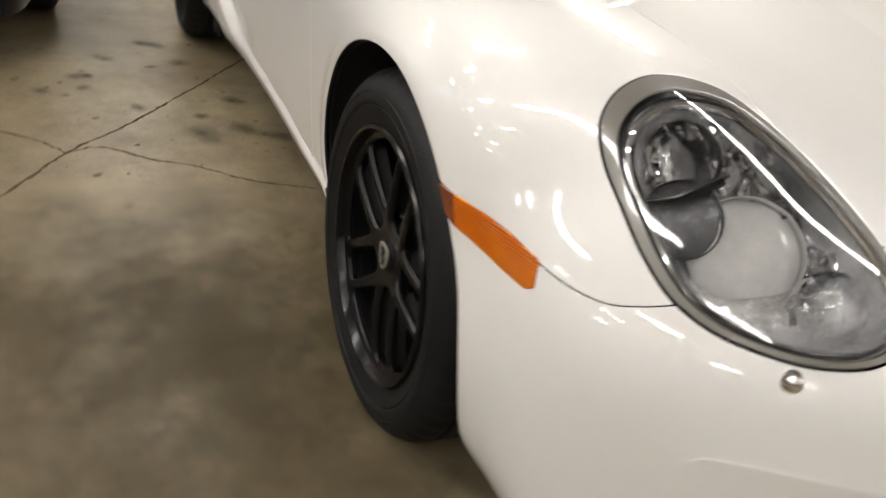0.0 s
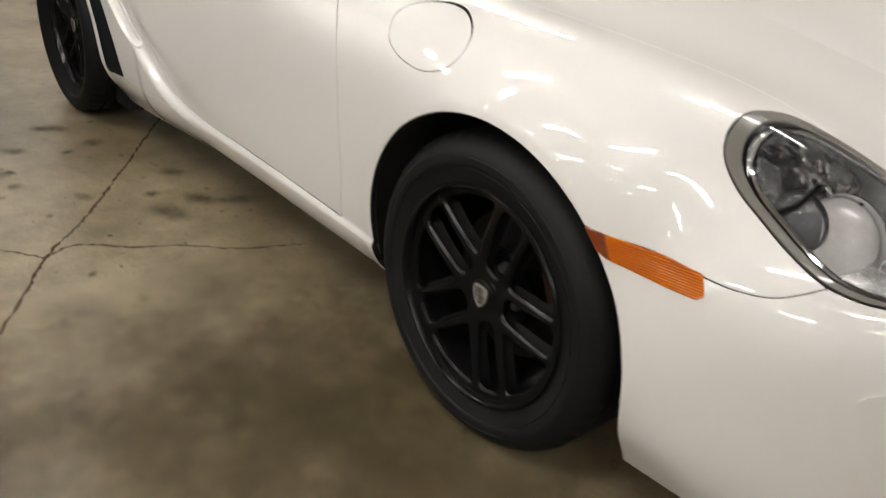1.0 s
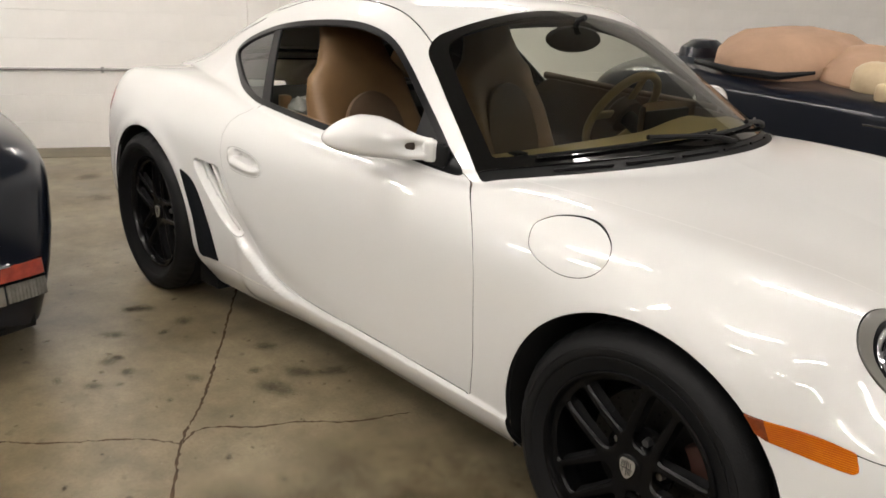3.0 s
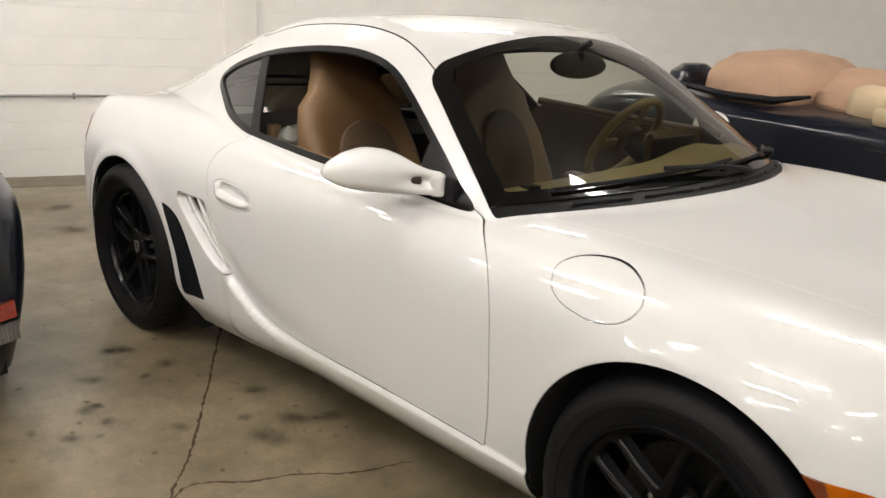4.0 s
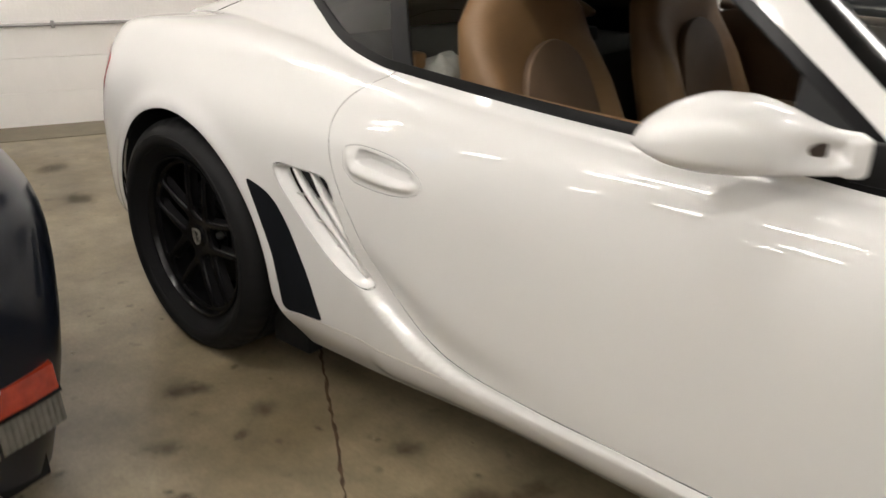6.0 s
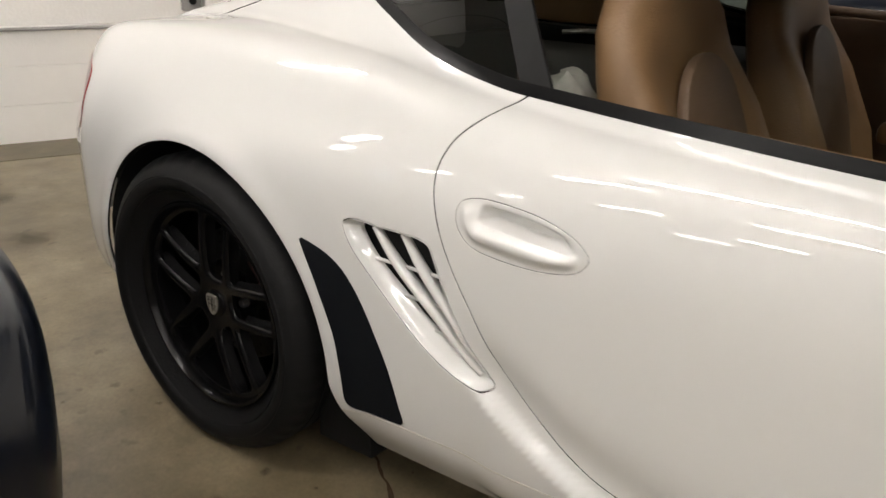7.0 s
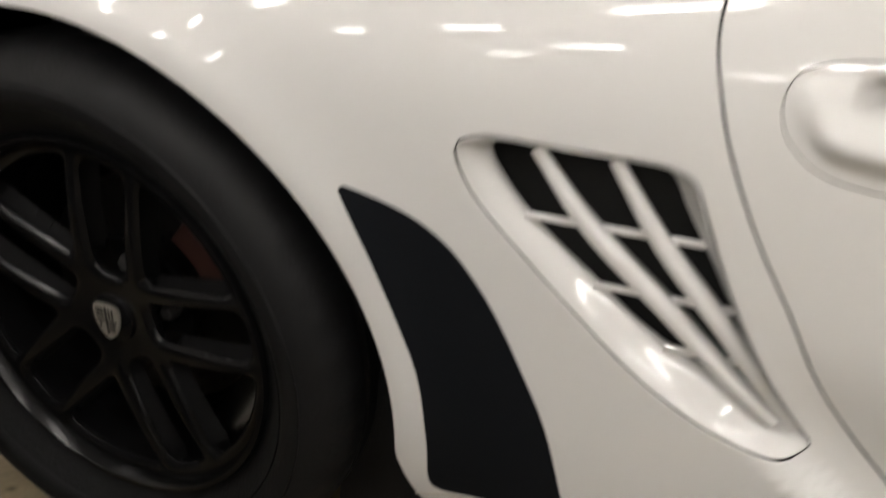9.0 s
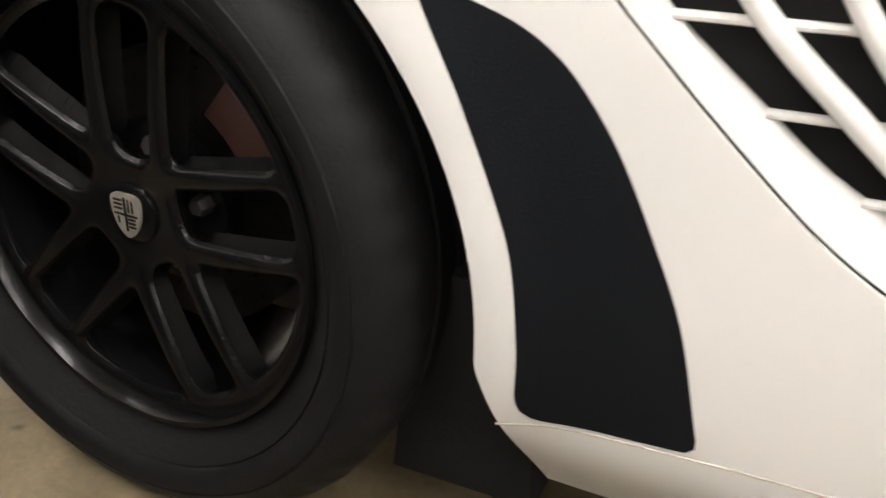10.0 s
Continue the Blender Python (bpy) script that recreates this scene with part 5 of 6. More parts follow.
def seat(y):
    rows = []
    for h, w, d, off in ((0.0, 0.225, 0.075, 0.02), (0.03, 0.245, 0.085, 0.01), (0.20, 0.245, 0.082, 0.0), (0.38, 0.240, 0.074, 0.0), (0.50, 0.228, 0.066, 0.002), (0.57, 0.212, 0.062, 0.004),
                         (0.62, 0.162, 0.058, 0.004), (0.70, 0.128, 0.058, 0.0), (0.77, 0.114, 0.054, -0.004), (0.815, 0.080, 0.036, -0.008)):
        rows.append(oval(off, 0, h, d, w, 2.8, 36))
    bm = loft(rows)
    for v in bm.verts:  # side bolsters stand forward of the middle
        if v.co.x > 0 and v.co.z < 0.52:
            v.co.x += 0.055 * min(1, (abs(v.co.y) / 0.2) ** 3) * math.sin(math.pi * min(1, (v.co.z + 0.1) / 0.6)) - 0.03 * max(0, 1 - (v.co.y / 0.2) ** 2)
    m = pose(-1.498, y, 0.43, 0, -17, 0)
    s = part("seat", bm, TAN, car, "tan leather bucket seat with integral headrest")
    s.matrix_basis = m
    o = [(0.0, -0.02), (0.10, 0.0), (0.15, 0.10), (0.145, 0.26), (0.10, 0.40), (0.0, 0.45), (-0.10, 0.40), (-0.145, 0.26), (-0.15, 0.10), (-0.10, 0.0)]
    bm = slab([tuple(p) for p in smooth_loop(o, 5)], -0.012, 0.012, bevel=0.006)
    bmesh.ops.transform(bm, matrix=pose(0.066, 0, 0.05, 0, 0, 90), verts=bm.verts)
    part("seat_panel", bm, TANDARK, s, "darker stitched seat centre panel")
    rows = [oval(0.28, 0, z, 0.255 * k, 0.245 * k, 3.2, 36) for z, k in ((-0.07, 0.90), (-0.02, 1.0), (0.06, 1.0), (0.10, 0.93), (0.11, 0.75))]
    bm = loft(rows)
    bmesh.ops.transform(bm, matrix=pose(0.0, 0, -0.07, 0, 12, 0), verts=bm.verts)
    part("seat_cushion", bm, TAN, s)


seat(-0.372)
seat(0.36)

# dashboard: a swept top with a fascia below
rows = []
for y in np.linspace(-0.71, 0.71, 31):
    f = 0.44 * y * y
    hump = 0.030 * bell((y - 0.36) / 0.17)
    front, back = -0.40 - f, -0.700 - 0.055 * y
    at = lambda k: front + (back - front) * k
    rows.append([(front, y, 0.852), (at(0.30), y, 0.874), (at(0.62), y, 0.886 + hump * 0.5), (at(0.90), y, 0.888 + hump), (back, y, 0.876 + hump), (back - 0.012, y, 0.845),
                 (back + 0.01, y, 0.70), (max(back + 0.04, -0.70), y, 0.58), (-0.45 - f * 0.9, y, 0.58)])
part("dashboard", loft(rows), DASH, car, "sand-coloured leather dashboard top")
bm = loft([[(-0.755 - 0.07 * math.cos(a) * k, 0.36 + 0.17 * math.sin(a) * k, z) for a in np.linspace(-1.5, 1.5, 17)] for k, z in ((1.0, 0.86), (1.0, 0.935), (0.93, 0.950), (0.90, 0.94), (0.92, 0.86))], closed=False)
part("instrument_hood", bm, TAN, car, "tan hood over the dials")
part("instrument_panel", box_bm(-0.785, -0.765, 0.22, 0.50, 0.83, 0.93, bevel=0.005), GLOSS, car, "black dial panel")
bm = box_bm(-0.648, -0.612, -0.60, -0.555, 0.878, 0.893, bevel=0.003)
part("demister_vent", bm, BLACK, car, "small black demister vent")

# steering wheel
wheel_m = pose(-0.965, 0.36, 0.890, 0, -60, 0)
ring = [(0.172 * math.cos(a), 0.172 * math.sin(a), 0) for a in np.linspace(0, 2 * math.pi, 48, endpoint=False)]
SAND = mat("sand_leather", (0.34, 0.235, 0.105), rough=0.55, vary=0.1, scale=8, bump=0.3, bump_scale=200)
sw = part("steering_wheel", tube(ring, 0.0155, 12, closed=True), SAND, car, "tan leather three-spoke steering wheel")
sw.matrix_basis = wheel_m
part("steering_hub", lathe([(0.0, 0.03), (0.055, 0.028), (0.068, 0.015), (0.068, -0.03), (0.0, -0.03)], 32, "z"), TANDARK, sw)
for a in (90, -90, 0):
    part("steering_spoke", box_bm(0.055, 0.166, -0.016, 0.016, -0.008, 0.006, bevel=0.004, m=pose(0, 0, 0, 0, 0, a)), SAND, sw)
part("steering_column", tube([(0, 0, -0.02), (0, 0, -0.26)], 0.032, 12), BLACK, sw)

# door cards with a padded top roll, seen through the windows
for s in (-1, 1):
    h = 0.06 if s > 0 else 0.0
    o = [(-0.70, 0.36), (-0.62, 0.70), (-0.66, 0.815 + h), (-0.80, 0.842 + h), (-1.24, 0.852 + h), (-1.66, 0.868 + h), (-1.74, 0.80 + h), (-1.74, 0.40)]
    bm = slab([tuple(p) for p in round_corners(o, 0.05)], s * 0.735, s * 0.715, bevel=0.008)
    c = part("door_card", bm, TANDARK, car, "brown leather door card with a tan top roll")
    part("door_top_roll", tube([(x, s * (0.742 - 0.03 * max(0, -1.45 - x)), z + h) for x, z in ((-0.78, 0.847), (-1.0, 0.852), (-1.24, 0.858), (-1.5, 0.868), (-1.68, 0.876))], 0.017, 10), TAN if s < 0 else TANDARK, c)
    part("armrest", box_bm(-1.45, -1.0, s * 0.68 - 0.04, s * 0.68 + 0.04, 0.60, 0.66, bevel=0.02), TAN, c)

part("cabin_floor", box_bm(-1.85, -0.45, -0.70, 0.70, 0.27, 0.30), TANDARK, car, "dark brown carpet")
part("centre_tunnel", box_bm(-1.65, -0.70, -0.095, 0.095, 0.29, 0.56, bevel=0.03), TANDARK, car)
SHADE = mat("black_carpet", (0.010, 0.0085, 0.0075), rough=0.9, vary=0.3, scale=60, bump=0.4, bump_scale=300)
bm = loft([[(-1.705 + dx, y, z) for dx, z in ((0.0, 0.30), (0.0, 0.800), (-0.03, 0.825), (-0.75, 0.810), (-1.05, 0.79), (-1.05, 0.30))] for y in np.linspace(-0.66, 0.66, 9)])
part("rear_shelf", bm, SHADE, car, "black carpeted engine cover behind the seats")
for s in (-1, 1):
    part("belt_guide", box_bm(-1.812, -1.772, s * 0.605 - 0.02, s * 0.605 + 0.02, 0.80, 0.898, bevel=0.008), TAN, car, "tan belt guide at the shelf's corner")
o = smooth_loop([(-2.42, 0.868), (-2.42, 0.975), (-2.36, 1.000), (-2.22, 0.985), (-2.05, 0.945), (-1.97, 0.905), (-2.05, 0.880)], 4)
part("luggage_trim", slab([tuple(p) for p in o], 0.40, 0.43, bevel=0.008), TAN, car, "tan trim beside the luggage shelf")
part("luggage_rail", box_bm(-2.45, -1.95, 0.37, 0.42, 0.80, 0.862, bevel=0.01), BLACK, car, "black rail along the luggage shelf")
part("luggage_catch", tube([(-2.30, 0.366, 0.842), (-2.22, 0.362, 0.852), (-2.10, 0.366, 0.858)], 0.007, 8), ALLOY, car, "silver catch on the luggage rail")
# inner roof lining and pillars
LINING = mat("roof_cloth", (0.030, 0.022, 0.016), rough=0.85, vary=0.15, scale=10, bump=0.3, bump_scale=240)
lining = half.offset(-0.022)
lining = keep(lining, -(lining.V[:, 2] - 0.90))
lining = keep(lining, lining.V[:, 0] + 0.70)
lining = keep(lining, -(lining.V[:, 0] + 2.45))
for sign in (-1, 1):
    sk = lining.flipped() if sign < 0 else lining
    _, sk = cut_out(sk, lambda V: on_flank(DLO)(V) + 0.004)
    _, sk = cut_out(sk, lambda V: screen_field(V) + 0.03)
    _, sk = cut_out(sk, lambda V: hatch_field(V) + 0.045)
    skin_mesh("roof_lining", sk, LINING, car, "dark brown roof lining")

# inner mirror on its stalk
bm = lathe([(0.0, 0.014), (0.06, 0.013), (0.095, 0.006), (0.105, -0.004), (0.095, -0.022), (0.05, -0.032), (0.0, -0.034)], 40, "z")
for v in bm.verts:
    v.co.y *= 0.42
bmesh.ops.transform(bm, matrix=pose(-0.945, 0.0, 1.165, 0, 0, 0) @ pose(0, 0, 0, 90, 0, -112), verts=bm.verts)
im = part("inner_mirror", bm, GLOSS, car, "black oval interior mirror")
part("mirror_stalk", tube([(-0.945, 0.0, 1.185), (-0.93, 0.0, 1.225), (-0.90, 0, 1.238)], 0.010, 8), BLACK, im)

# a rolled cloth left behind the passenger seat
cloth = thing("folded_cloth", "pale grey crumpled cloth lying on the shelf behind the seats", "cloth", pose(-1.745, -0.560, 0.822))
bm = loft([oval(0, 0, z, 0.042 * k, 0.055 * k, 2.4, 24) for z, k in ((0.0, 0.9), (0.012, 1.0), (0.03, 1.0), (0.045, 0.92), (0.060, 0.75), (0.072, 0.5))])
for v in bm.verts:
    v.co += Vector(noise.noise_vector(v.co * 34)) * 0.022
part("folds", bm, mat("pale_grey_cloth", (0.26, 0.26, 0.23), rough=0.9, vary=0.2, scale=20), cloth)


# ---------------------------------------------------------------- the neighbouring cars
def shell_rows(stations, n=40, power=2.8):
    """Rings of a car-like shell: rows of x, half width, bottom, shoulder height, top, with a rounded shoulder."""
    rows = []
    for x, w, z0, z1, top in stations:
        row = []
        for k in range(n + 1):
            a = math.pi * k / n
            c, s = math.cos(a), math.sin(a)
            y = w * abs(c) ** (2 / power) * (1 if c > 0 else -1)
            row.append((x, y, z1 + (top - z1) * s ** (2 / power)))
        side = [(x, -w * (1 - 0.10 * t * t), z1 - (z1 - z0) * t) for t in (0.25, 0.5, 0.75, 1.0)]
        rows.append([(q[0], -q[1], q[2]) for q in side[::-1]] + row + side)
    return rows


def station_spline(table, n=90):
    t = np.array(table, float)
    u = np.arange(len(t))
    q = np.linspace(0, len(t) - 1, n)
    return np.stack([soften(pchip(u, t[:, i], q), 6) for i in range(t.shape[1])], -1)


def neighbour_shell(name, table, material, parent, bend=0.0, arches=(), power=2.8):
    rows = np.array(shell_rows(station_spline(table), power=power))
    rows[..., 0] -= bend * (rows[..., 1] / 0.85) ** 4 * np.clip(1 + (rows[..., 0] - rows[..., 0].max()) / 0.9, 0, 1)
    s = grid_skin(rows)
    top = s.N[np.argmax(s.V[:, 2])]
    if top[2] < 0:
        s = Skin(s.V, -s.N, s.F[:, ::-1])
    for cx, cz, r in arches:
        s = keep(s, -np.where(np.abs(s.V[:, 1]) > 0.45, np.hypot(s.V[:, 0] - cx, s.V[:, 2] - cz) - r, 0.2))
    return skin_mesh(name, s, material, parent, rim=0.02)


def dark_wheel(parent, x, y, r=0.31, w=0.2):
    t = part("wheel", lathe([(0.19, -w / 2 + 0.01), (0.21, -w / 2), (r - 0.03, -w / 2 - 0.004), (r - 0.005, -w / 2 + 0.02), (r, -w / 2 + 0.04), (r, w / 2 - 0.04), (r - 0.02, w / 2), (0.19, w / 2)], 48), RUBBER, parent)
    t.matrix_basis = pose(x, y, r, 0, 0, 0 if y < 0 else 180)
    part("rim", lathe([(0.0, -w / 2 + 0.03), (0.06, -w / 2 + 0.02), (0.15, -w / 2 + 0.045), (0.185, -w / 2 + 0.01), (0.20, -w / 2 + 0.008), (0.195, w / 2 - 0.02)], 40), ALLOY, t)


PLATE = mat("dull_bumper_metal", (0.15, 0.14, 0.12), rough=0.45, metal=0.6, vary=0.35, scale=14, rough_vary=0.15)
TAILORANGE = mat("orange_red_lens", (0.24, 0.022, 0.007), rough=0.22, coat=0.25, vary=0.25, scale=30)
CLEARLENS = mat("ribbed_clear_lens", (0.105, 0.10, 0.085), rough=0.18, spec=0.5, coat=0.5, vary=0.3, scale=18)
ribs(CLEARLENS, 26, 0.5)

# the dark car whose nose stands beside the coupe's tail; local x runs out of its nose
dark = thing("dark_sports_car", "dark navy sports car with a wrap-round red lamp parked close by", "car", pose(-1.82, -2.22, 0))
shell = neighbour_shell("body", [(0.014, 0.10, 0.40, 0.44, 0.47), (0.014, 0.45, 0.28, 0.45, 0.54), (0.010, 0.64, 0.21, 0.46, 0.62), (-0.004, 0.74, 0.18, 0.50, 0.72), (-0.045, 0.80, 0.17, 0.55, 0.795), (-0.14, 0.835, 0.17, 0.58, 0.845),
                                 (-0.38, 0.86, 0.17, 0.60, 0.88), (-0.80, 0.865, 0.17, 0.62, 0.915), (-1.3, 0.87, 0.17, 0.64, 0.94), (-2.0, 0.865, 0.17, 0.65, 0.95), (-3.0, 0.86, 0.17, 0.66, 0.95), (-3.7, 0.83, 0.2, 0.62, 0.88), (-4.1, 0.72, 0.3, 0.55, 0.70), (-4.15, 0.6, 0.42, 0.5, 0.55)],
                        NAVY, dark, bend=0.13, arches=((-0.86, 0.30, 0.345), (-3.2, 0.30, 0.345)), power=3.3)
for x in (-0.86, -3.2):
    for y in (-0.74, 0.74):
        dark_wheel(dark, x, y)
part("underbody", box_bm(-3.9, -0.25, -0.60, 0.60, 0.15, 0.55), DARK, dark)
cab = [(-1.25, 0.60, 0.88, 0.90, 0.92), (-1.6, 0.66, 0.88, 0.98, 1.08), (-2.1, 0.66, 0.88, 1.02, 1.22), (-2.8, 0.64, 0.88, 1.02, 1.20), (-3.5, 0.58, 0.86, 0.92, 0.97)]
neighbour_shell("cabin", cab, GLOSS, dark)


def wrap(z0, z1, y0, y1, out, material, name, label, x_face=0.016):
    """A strip that follows the rounded nose between two heights."""
    ys = np.linspace(y0, y1, 16)
    xs = x_face - 0.13 * np.abs(ys / 0.85) ** 4 - 0.02
    a = [(x + out, y, z0) for x, y in zip(xs, ys)]
    b = [(x + out - 0.012, y, z1) for x, y in zip(xs, ys)]
    c = [(x - 0.08, y, z1) for x, y in zip(xs, ys)]
    d = [(x - 0.08, y, z0) for x, y in zip(xs, ys)]
    return part(name, loft(list(map(list, zip(a, b, c, d)))), material, dark, label)


for s in (1, -1):
    wrap(0.352, 0.400, s * 0.40, s * 0.738, 0.029, TAILORANGE, "wrap_lamp", "orange-red wrap-round lamp lens")
    wrap(0.280, 0.340, s * 0.612, s * 0.742, 0.031, CLEARLENS, "clear_lamp", "ribbed clear lamp lens")
    wrap(0.276, 0.338, s * 0.30, s * 0.606, 0.029, PLATE, "bumper_plate", "dull grey metal bumper plate")
    wrap(0.341, 0.350, s * 0.30, s * 0.745, 0.026, GLOSS, "lamp_gap", "black strip between the lamps")
    wrap(0.402, 0.409, s * 0.40, s * 0.63, 0.030, CHROME, "lamp_trim", "thin bright trim over the lamp")
    wrap(0.474, 0.490, s * 0.44, s * 0.61, 0.022, CHROME, "bumper_insert", "bright insert in the nose panel")
    bm = box_bm(-0.245, -0.185, s * 0.802 - 0.012, s * 0.802 + 0.012, 0.440, 0.492, bevel=0.006)
    part("side_repeater", bm, AMBER, dark, "small amber side repeater")
for z in (0.180, 0.205):
    wrap(z, z + 0.010, -0.60, 0.60, 0.004, CHROME, "grille_bar", "thin bright lower grille bar")
wrap(0.165, 0.262, -0.70, 0.70, -0.004, BLACK, "lower_grille", "black lower grille panel")
dv = np.array([v.co for v in shell.data.vertices])


def on_shell(x, y):
    """A place on the dark shell above x, y."""
    d = np.hypot(dv[:, 0] - x, dv[:, 1] - y)
    k = np.argsort(d)[:6]
    return (x, y, float(np.average(dv[k, 2], weights=1 / (d[k] + 0.004))))


for s in (1, -1):
    part("bonnet_seam", tube([on_shell(x, s * y) for x, y in zip(np.linspace(-0.16, -1.2, 26), np.linspace(0.665, 0.60, 26))], 0.0035, 6), DARK, dark, "dark shut line of the bonnet")
part("nose_seam", tube([(-0.065 - 0.13 * (abs(y) / 0.85) ** 4, y, 0.5) for y in np.linspace(-0.80, 0.80, 24)], 0.0035, 6), DARK, dark, "dark seam above the bumper")

# the open car on the far side
open_car = thing("open_roadster", "dark navy convertible, tan canvas cover over its folded top", "car", pose(-0.55, 2.55, 0, 0, 0, 4))
rshell = neighbour_shell("body", [(2.05, 0.55, 0.42, 0.50, 0.55), (2.0, 0.66, 0.30, 0.55, 0.66), (1.8, 0.78, 0.22, 0.66, 0.80), (1.2, 0.83, 0.18, 0.74, 0.90), (0.4, 0.84, 0.18, 0.80, 0.945), (-0.4, 0.84, 0.18, 0.84, 0.955),
                                  (-0.9, 0.85, 0.18, 0.86, 0.975), (-1.3, 0.83, 0.2, 0.86, 1.00), (-1.6, 0.77, 0.28, 0.78, 0.93), (-1.72, 0.6, 0.45, 0.6, 0.74)],
                         NAVY, open_car, bend=0.1, arches=((1.3, 0.31, 0.34), (-0.98, 0.31, 0.35)))
for x in (1.3, -0.98):
    for y in (-0.73, 0.73):
        dark_wheel(open_car, x, y)
part("underbody", box_bm(-1.5, 1.7, -0.60, 0.60, 0.15, 0.55), DARK, open_car)


def bundle(name, material, label, cx, cy, cz, lx, ly, lz, seed, rough=0.03):
    bm = loft([[(cx + lx * math.cos(a) * k * abs(math.cos(a)) ** -0.15, cy + ly * math.sin(a) * k, cz + z * lz) for a in np.linspace(0.001, 2 * math.pi, 36, endpoint=False)]
               for z, k in ((0.0, 0.96), (0.15, 1.0), (0.45, 0.98), (0.7, 0.88), (0.88, 0.68), (0.97, 0.4), (1.0, 0.12))])
    for v in bm.verts:
        q = v.co * 5 + Vector((seed, 0, 0))
        v.co += Vector(noise.noise_vector(q)) * rough + Vector(noise.noise_vector(q * 3)) * rough * 0.3
    return part(name, bm, material, open_car, label)


bundle("top_cover", COVER, "rumpled tan canvas cover over the folded top", -0.72, -0.12, 0.93, 0.36, 0.62, 0.25, 3, 0.022)
bundle("folded_top", COVER, "tan canvas of the folded top", -0.20, -0.05, 0.92, 0.38, 0.58, 0.195, 9)
bundle("seat_head", CREAM, "cream leather seat top", -0.16, -0.52, 0.92, 0.12, 0.16, 0.15, 21, 0.018)
bundle("seat_head", CREAM, "cream leather seat top", -0.16, 0.36, 0.92, 0.10, 0.17, 0.19, 25, 0.012)
part("door_lining", box_bm(-0.10, 0.8, -0.78, -0.72, 0.90, 0.985, bevel=0.02), CREAM, open_car, "cream door lining")
# black tube drawn for the shadow along the cover's lower edge
part("cover_shadow", tube([(-1.05, -0.66, 0.985), (-0.8, -0.74, 0.965), (-0.55, -0.77, 0.965), (-0.40, -0.70, 0.995)], [0.014, 0.020, 0.020, 0.008], 8), BLACK, open_car, "black tube in place of the shadow under the cover")
# chrome tube stands in for the streak of a lamp mirrored in the paint
part("lamp_streak", tube([(-0.1, -0.835, 0.80), (0.3, -0.835, 0.79), (0.7, -0.83, 0.77)], 0.006, 6), CHROME, open_car, "thin chrome tube in place of a lamp's reflection on the flank")
part("door_handle", box_bm(0.02, 0.16, -0.88, -0.845, 0.815, 0.84, bevel=0.008), CHROME, open_car, "chrome door handle")
bm = loft([oval(0, 0, z, 0.11 * k, 0.2 * k, 2.4, 24) for z, k in ((0, 0.6), (0.03, 0.9), (0.08, 1.0), (0.14, 0.9), (0.18, 0.5))])
bmesh.ops.transform(bm, matrix=pose(-1.22, -0.25, 0.90), verts=bm.verts)
part("rear_hump", bm, NAVY, open_car, "dark fairing behind the seats")


# ---------------------------------------------------------------- wall details
PIPE = mat("grey_conduit", (0.30, 0.29, 0.28), rough=0.45, vary=0.15, scale=12)


def block_mesh():
    bm = box_bm(-0.012, 0.0, 0.00005, 0.39995, 0.0008, 0.1992)
    bmesh.ops.bevel(bm, geom=[e for e in bm.edges if abs(e.verts[0].co.y - e.verts[1].co.y) > 0.1 and e.verts[0].co.x > -0.001], offset=0.0013, segments=1, affect="EDGES")
    me = bpy.data.meshes.new("block")
    bm.to_mesh(me)
    bm.free()
    me.materials.append(WALLPAINT)
    return me


BLOCK = block_mesh()
for r in range(9):
    for c in range(33):
        o = new("block", BLOCK)
        o.parent = wall
        o.matrix_basis = pose(0.0, -3.4 + c * 0.4 + (0.2 if r % 2 else 0), r * 0.2)
part("pilaster", box_bm(-0.01, 0.05, 1.07, 1.31, 0, HEIGHT, bevel=0.006), WALLPAINT, wall, "flat painted pilaster")
edge = part("floor_edge", box_bm(0.0, 0.34, -18, 20, -0.01, 0.004, bevel=0.002), mat("bare_grey_concrete", (0.150, 0.128, 0.088), rough=0.6, vary=0.2, scale=5, bump=0.3, bump_scale=40), smooth=False)
edge.matrix_basis = WALL_M
tagged(edge, "darker bare concrete strip along the foot of the wall", "floor", kind="structure")
conduit = tagged(new("wall_conduit"), "thin grey conduit running along the block wall", "conduit", kind="structure")
conduit.matrix_basis = WALL_M
part("run", tube([(0.016, -6, 0.585), (0.016, 1.06, 0.585)], 0.0095, 8), PIPE, conduit)
for y in (-4.0, -2.0, 0.0):
    part("clip", box_bm(0.0, 0.034, y, y + 0.02, 0.565, 0.605, bevel=0.003), PIPE, conduit)
socket = thing("wall_socket", "small grey outlet box fixed to the block wall", "socket", WALL_M @ pose(0.003, 1.0, 0.66))
part("box", box_bm(0, 0.06, -0.05, 0.05, 0, 0.11, bevel=0.006), PIPE, socket)
part("outlet", lathe([(0.0, 0.0), (0.018, 0.0), (0.02, -0.004), (0.02, -0.012)], 20), DARK, socket).matrix_basis = pose(0.062, 0, 0.055, 0, 0, 90)

# ---------------------------------------------------------------- cracks and stains in the floor
CRACK = mat("crack_dirt", (0.062, 0.036, 0.018), rough=0.9, vary=0.4, scale=30)


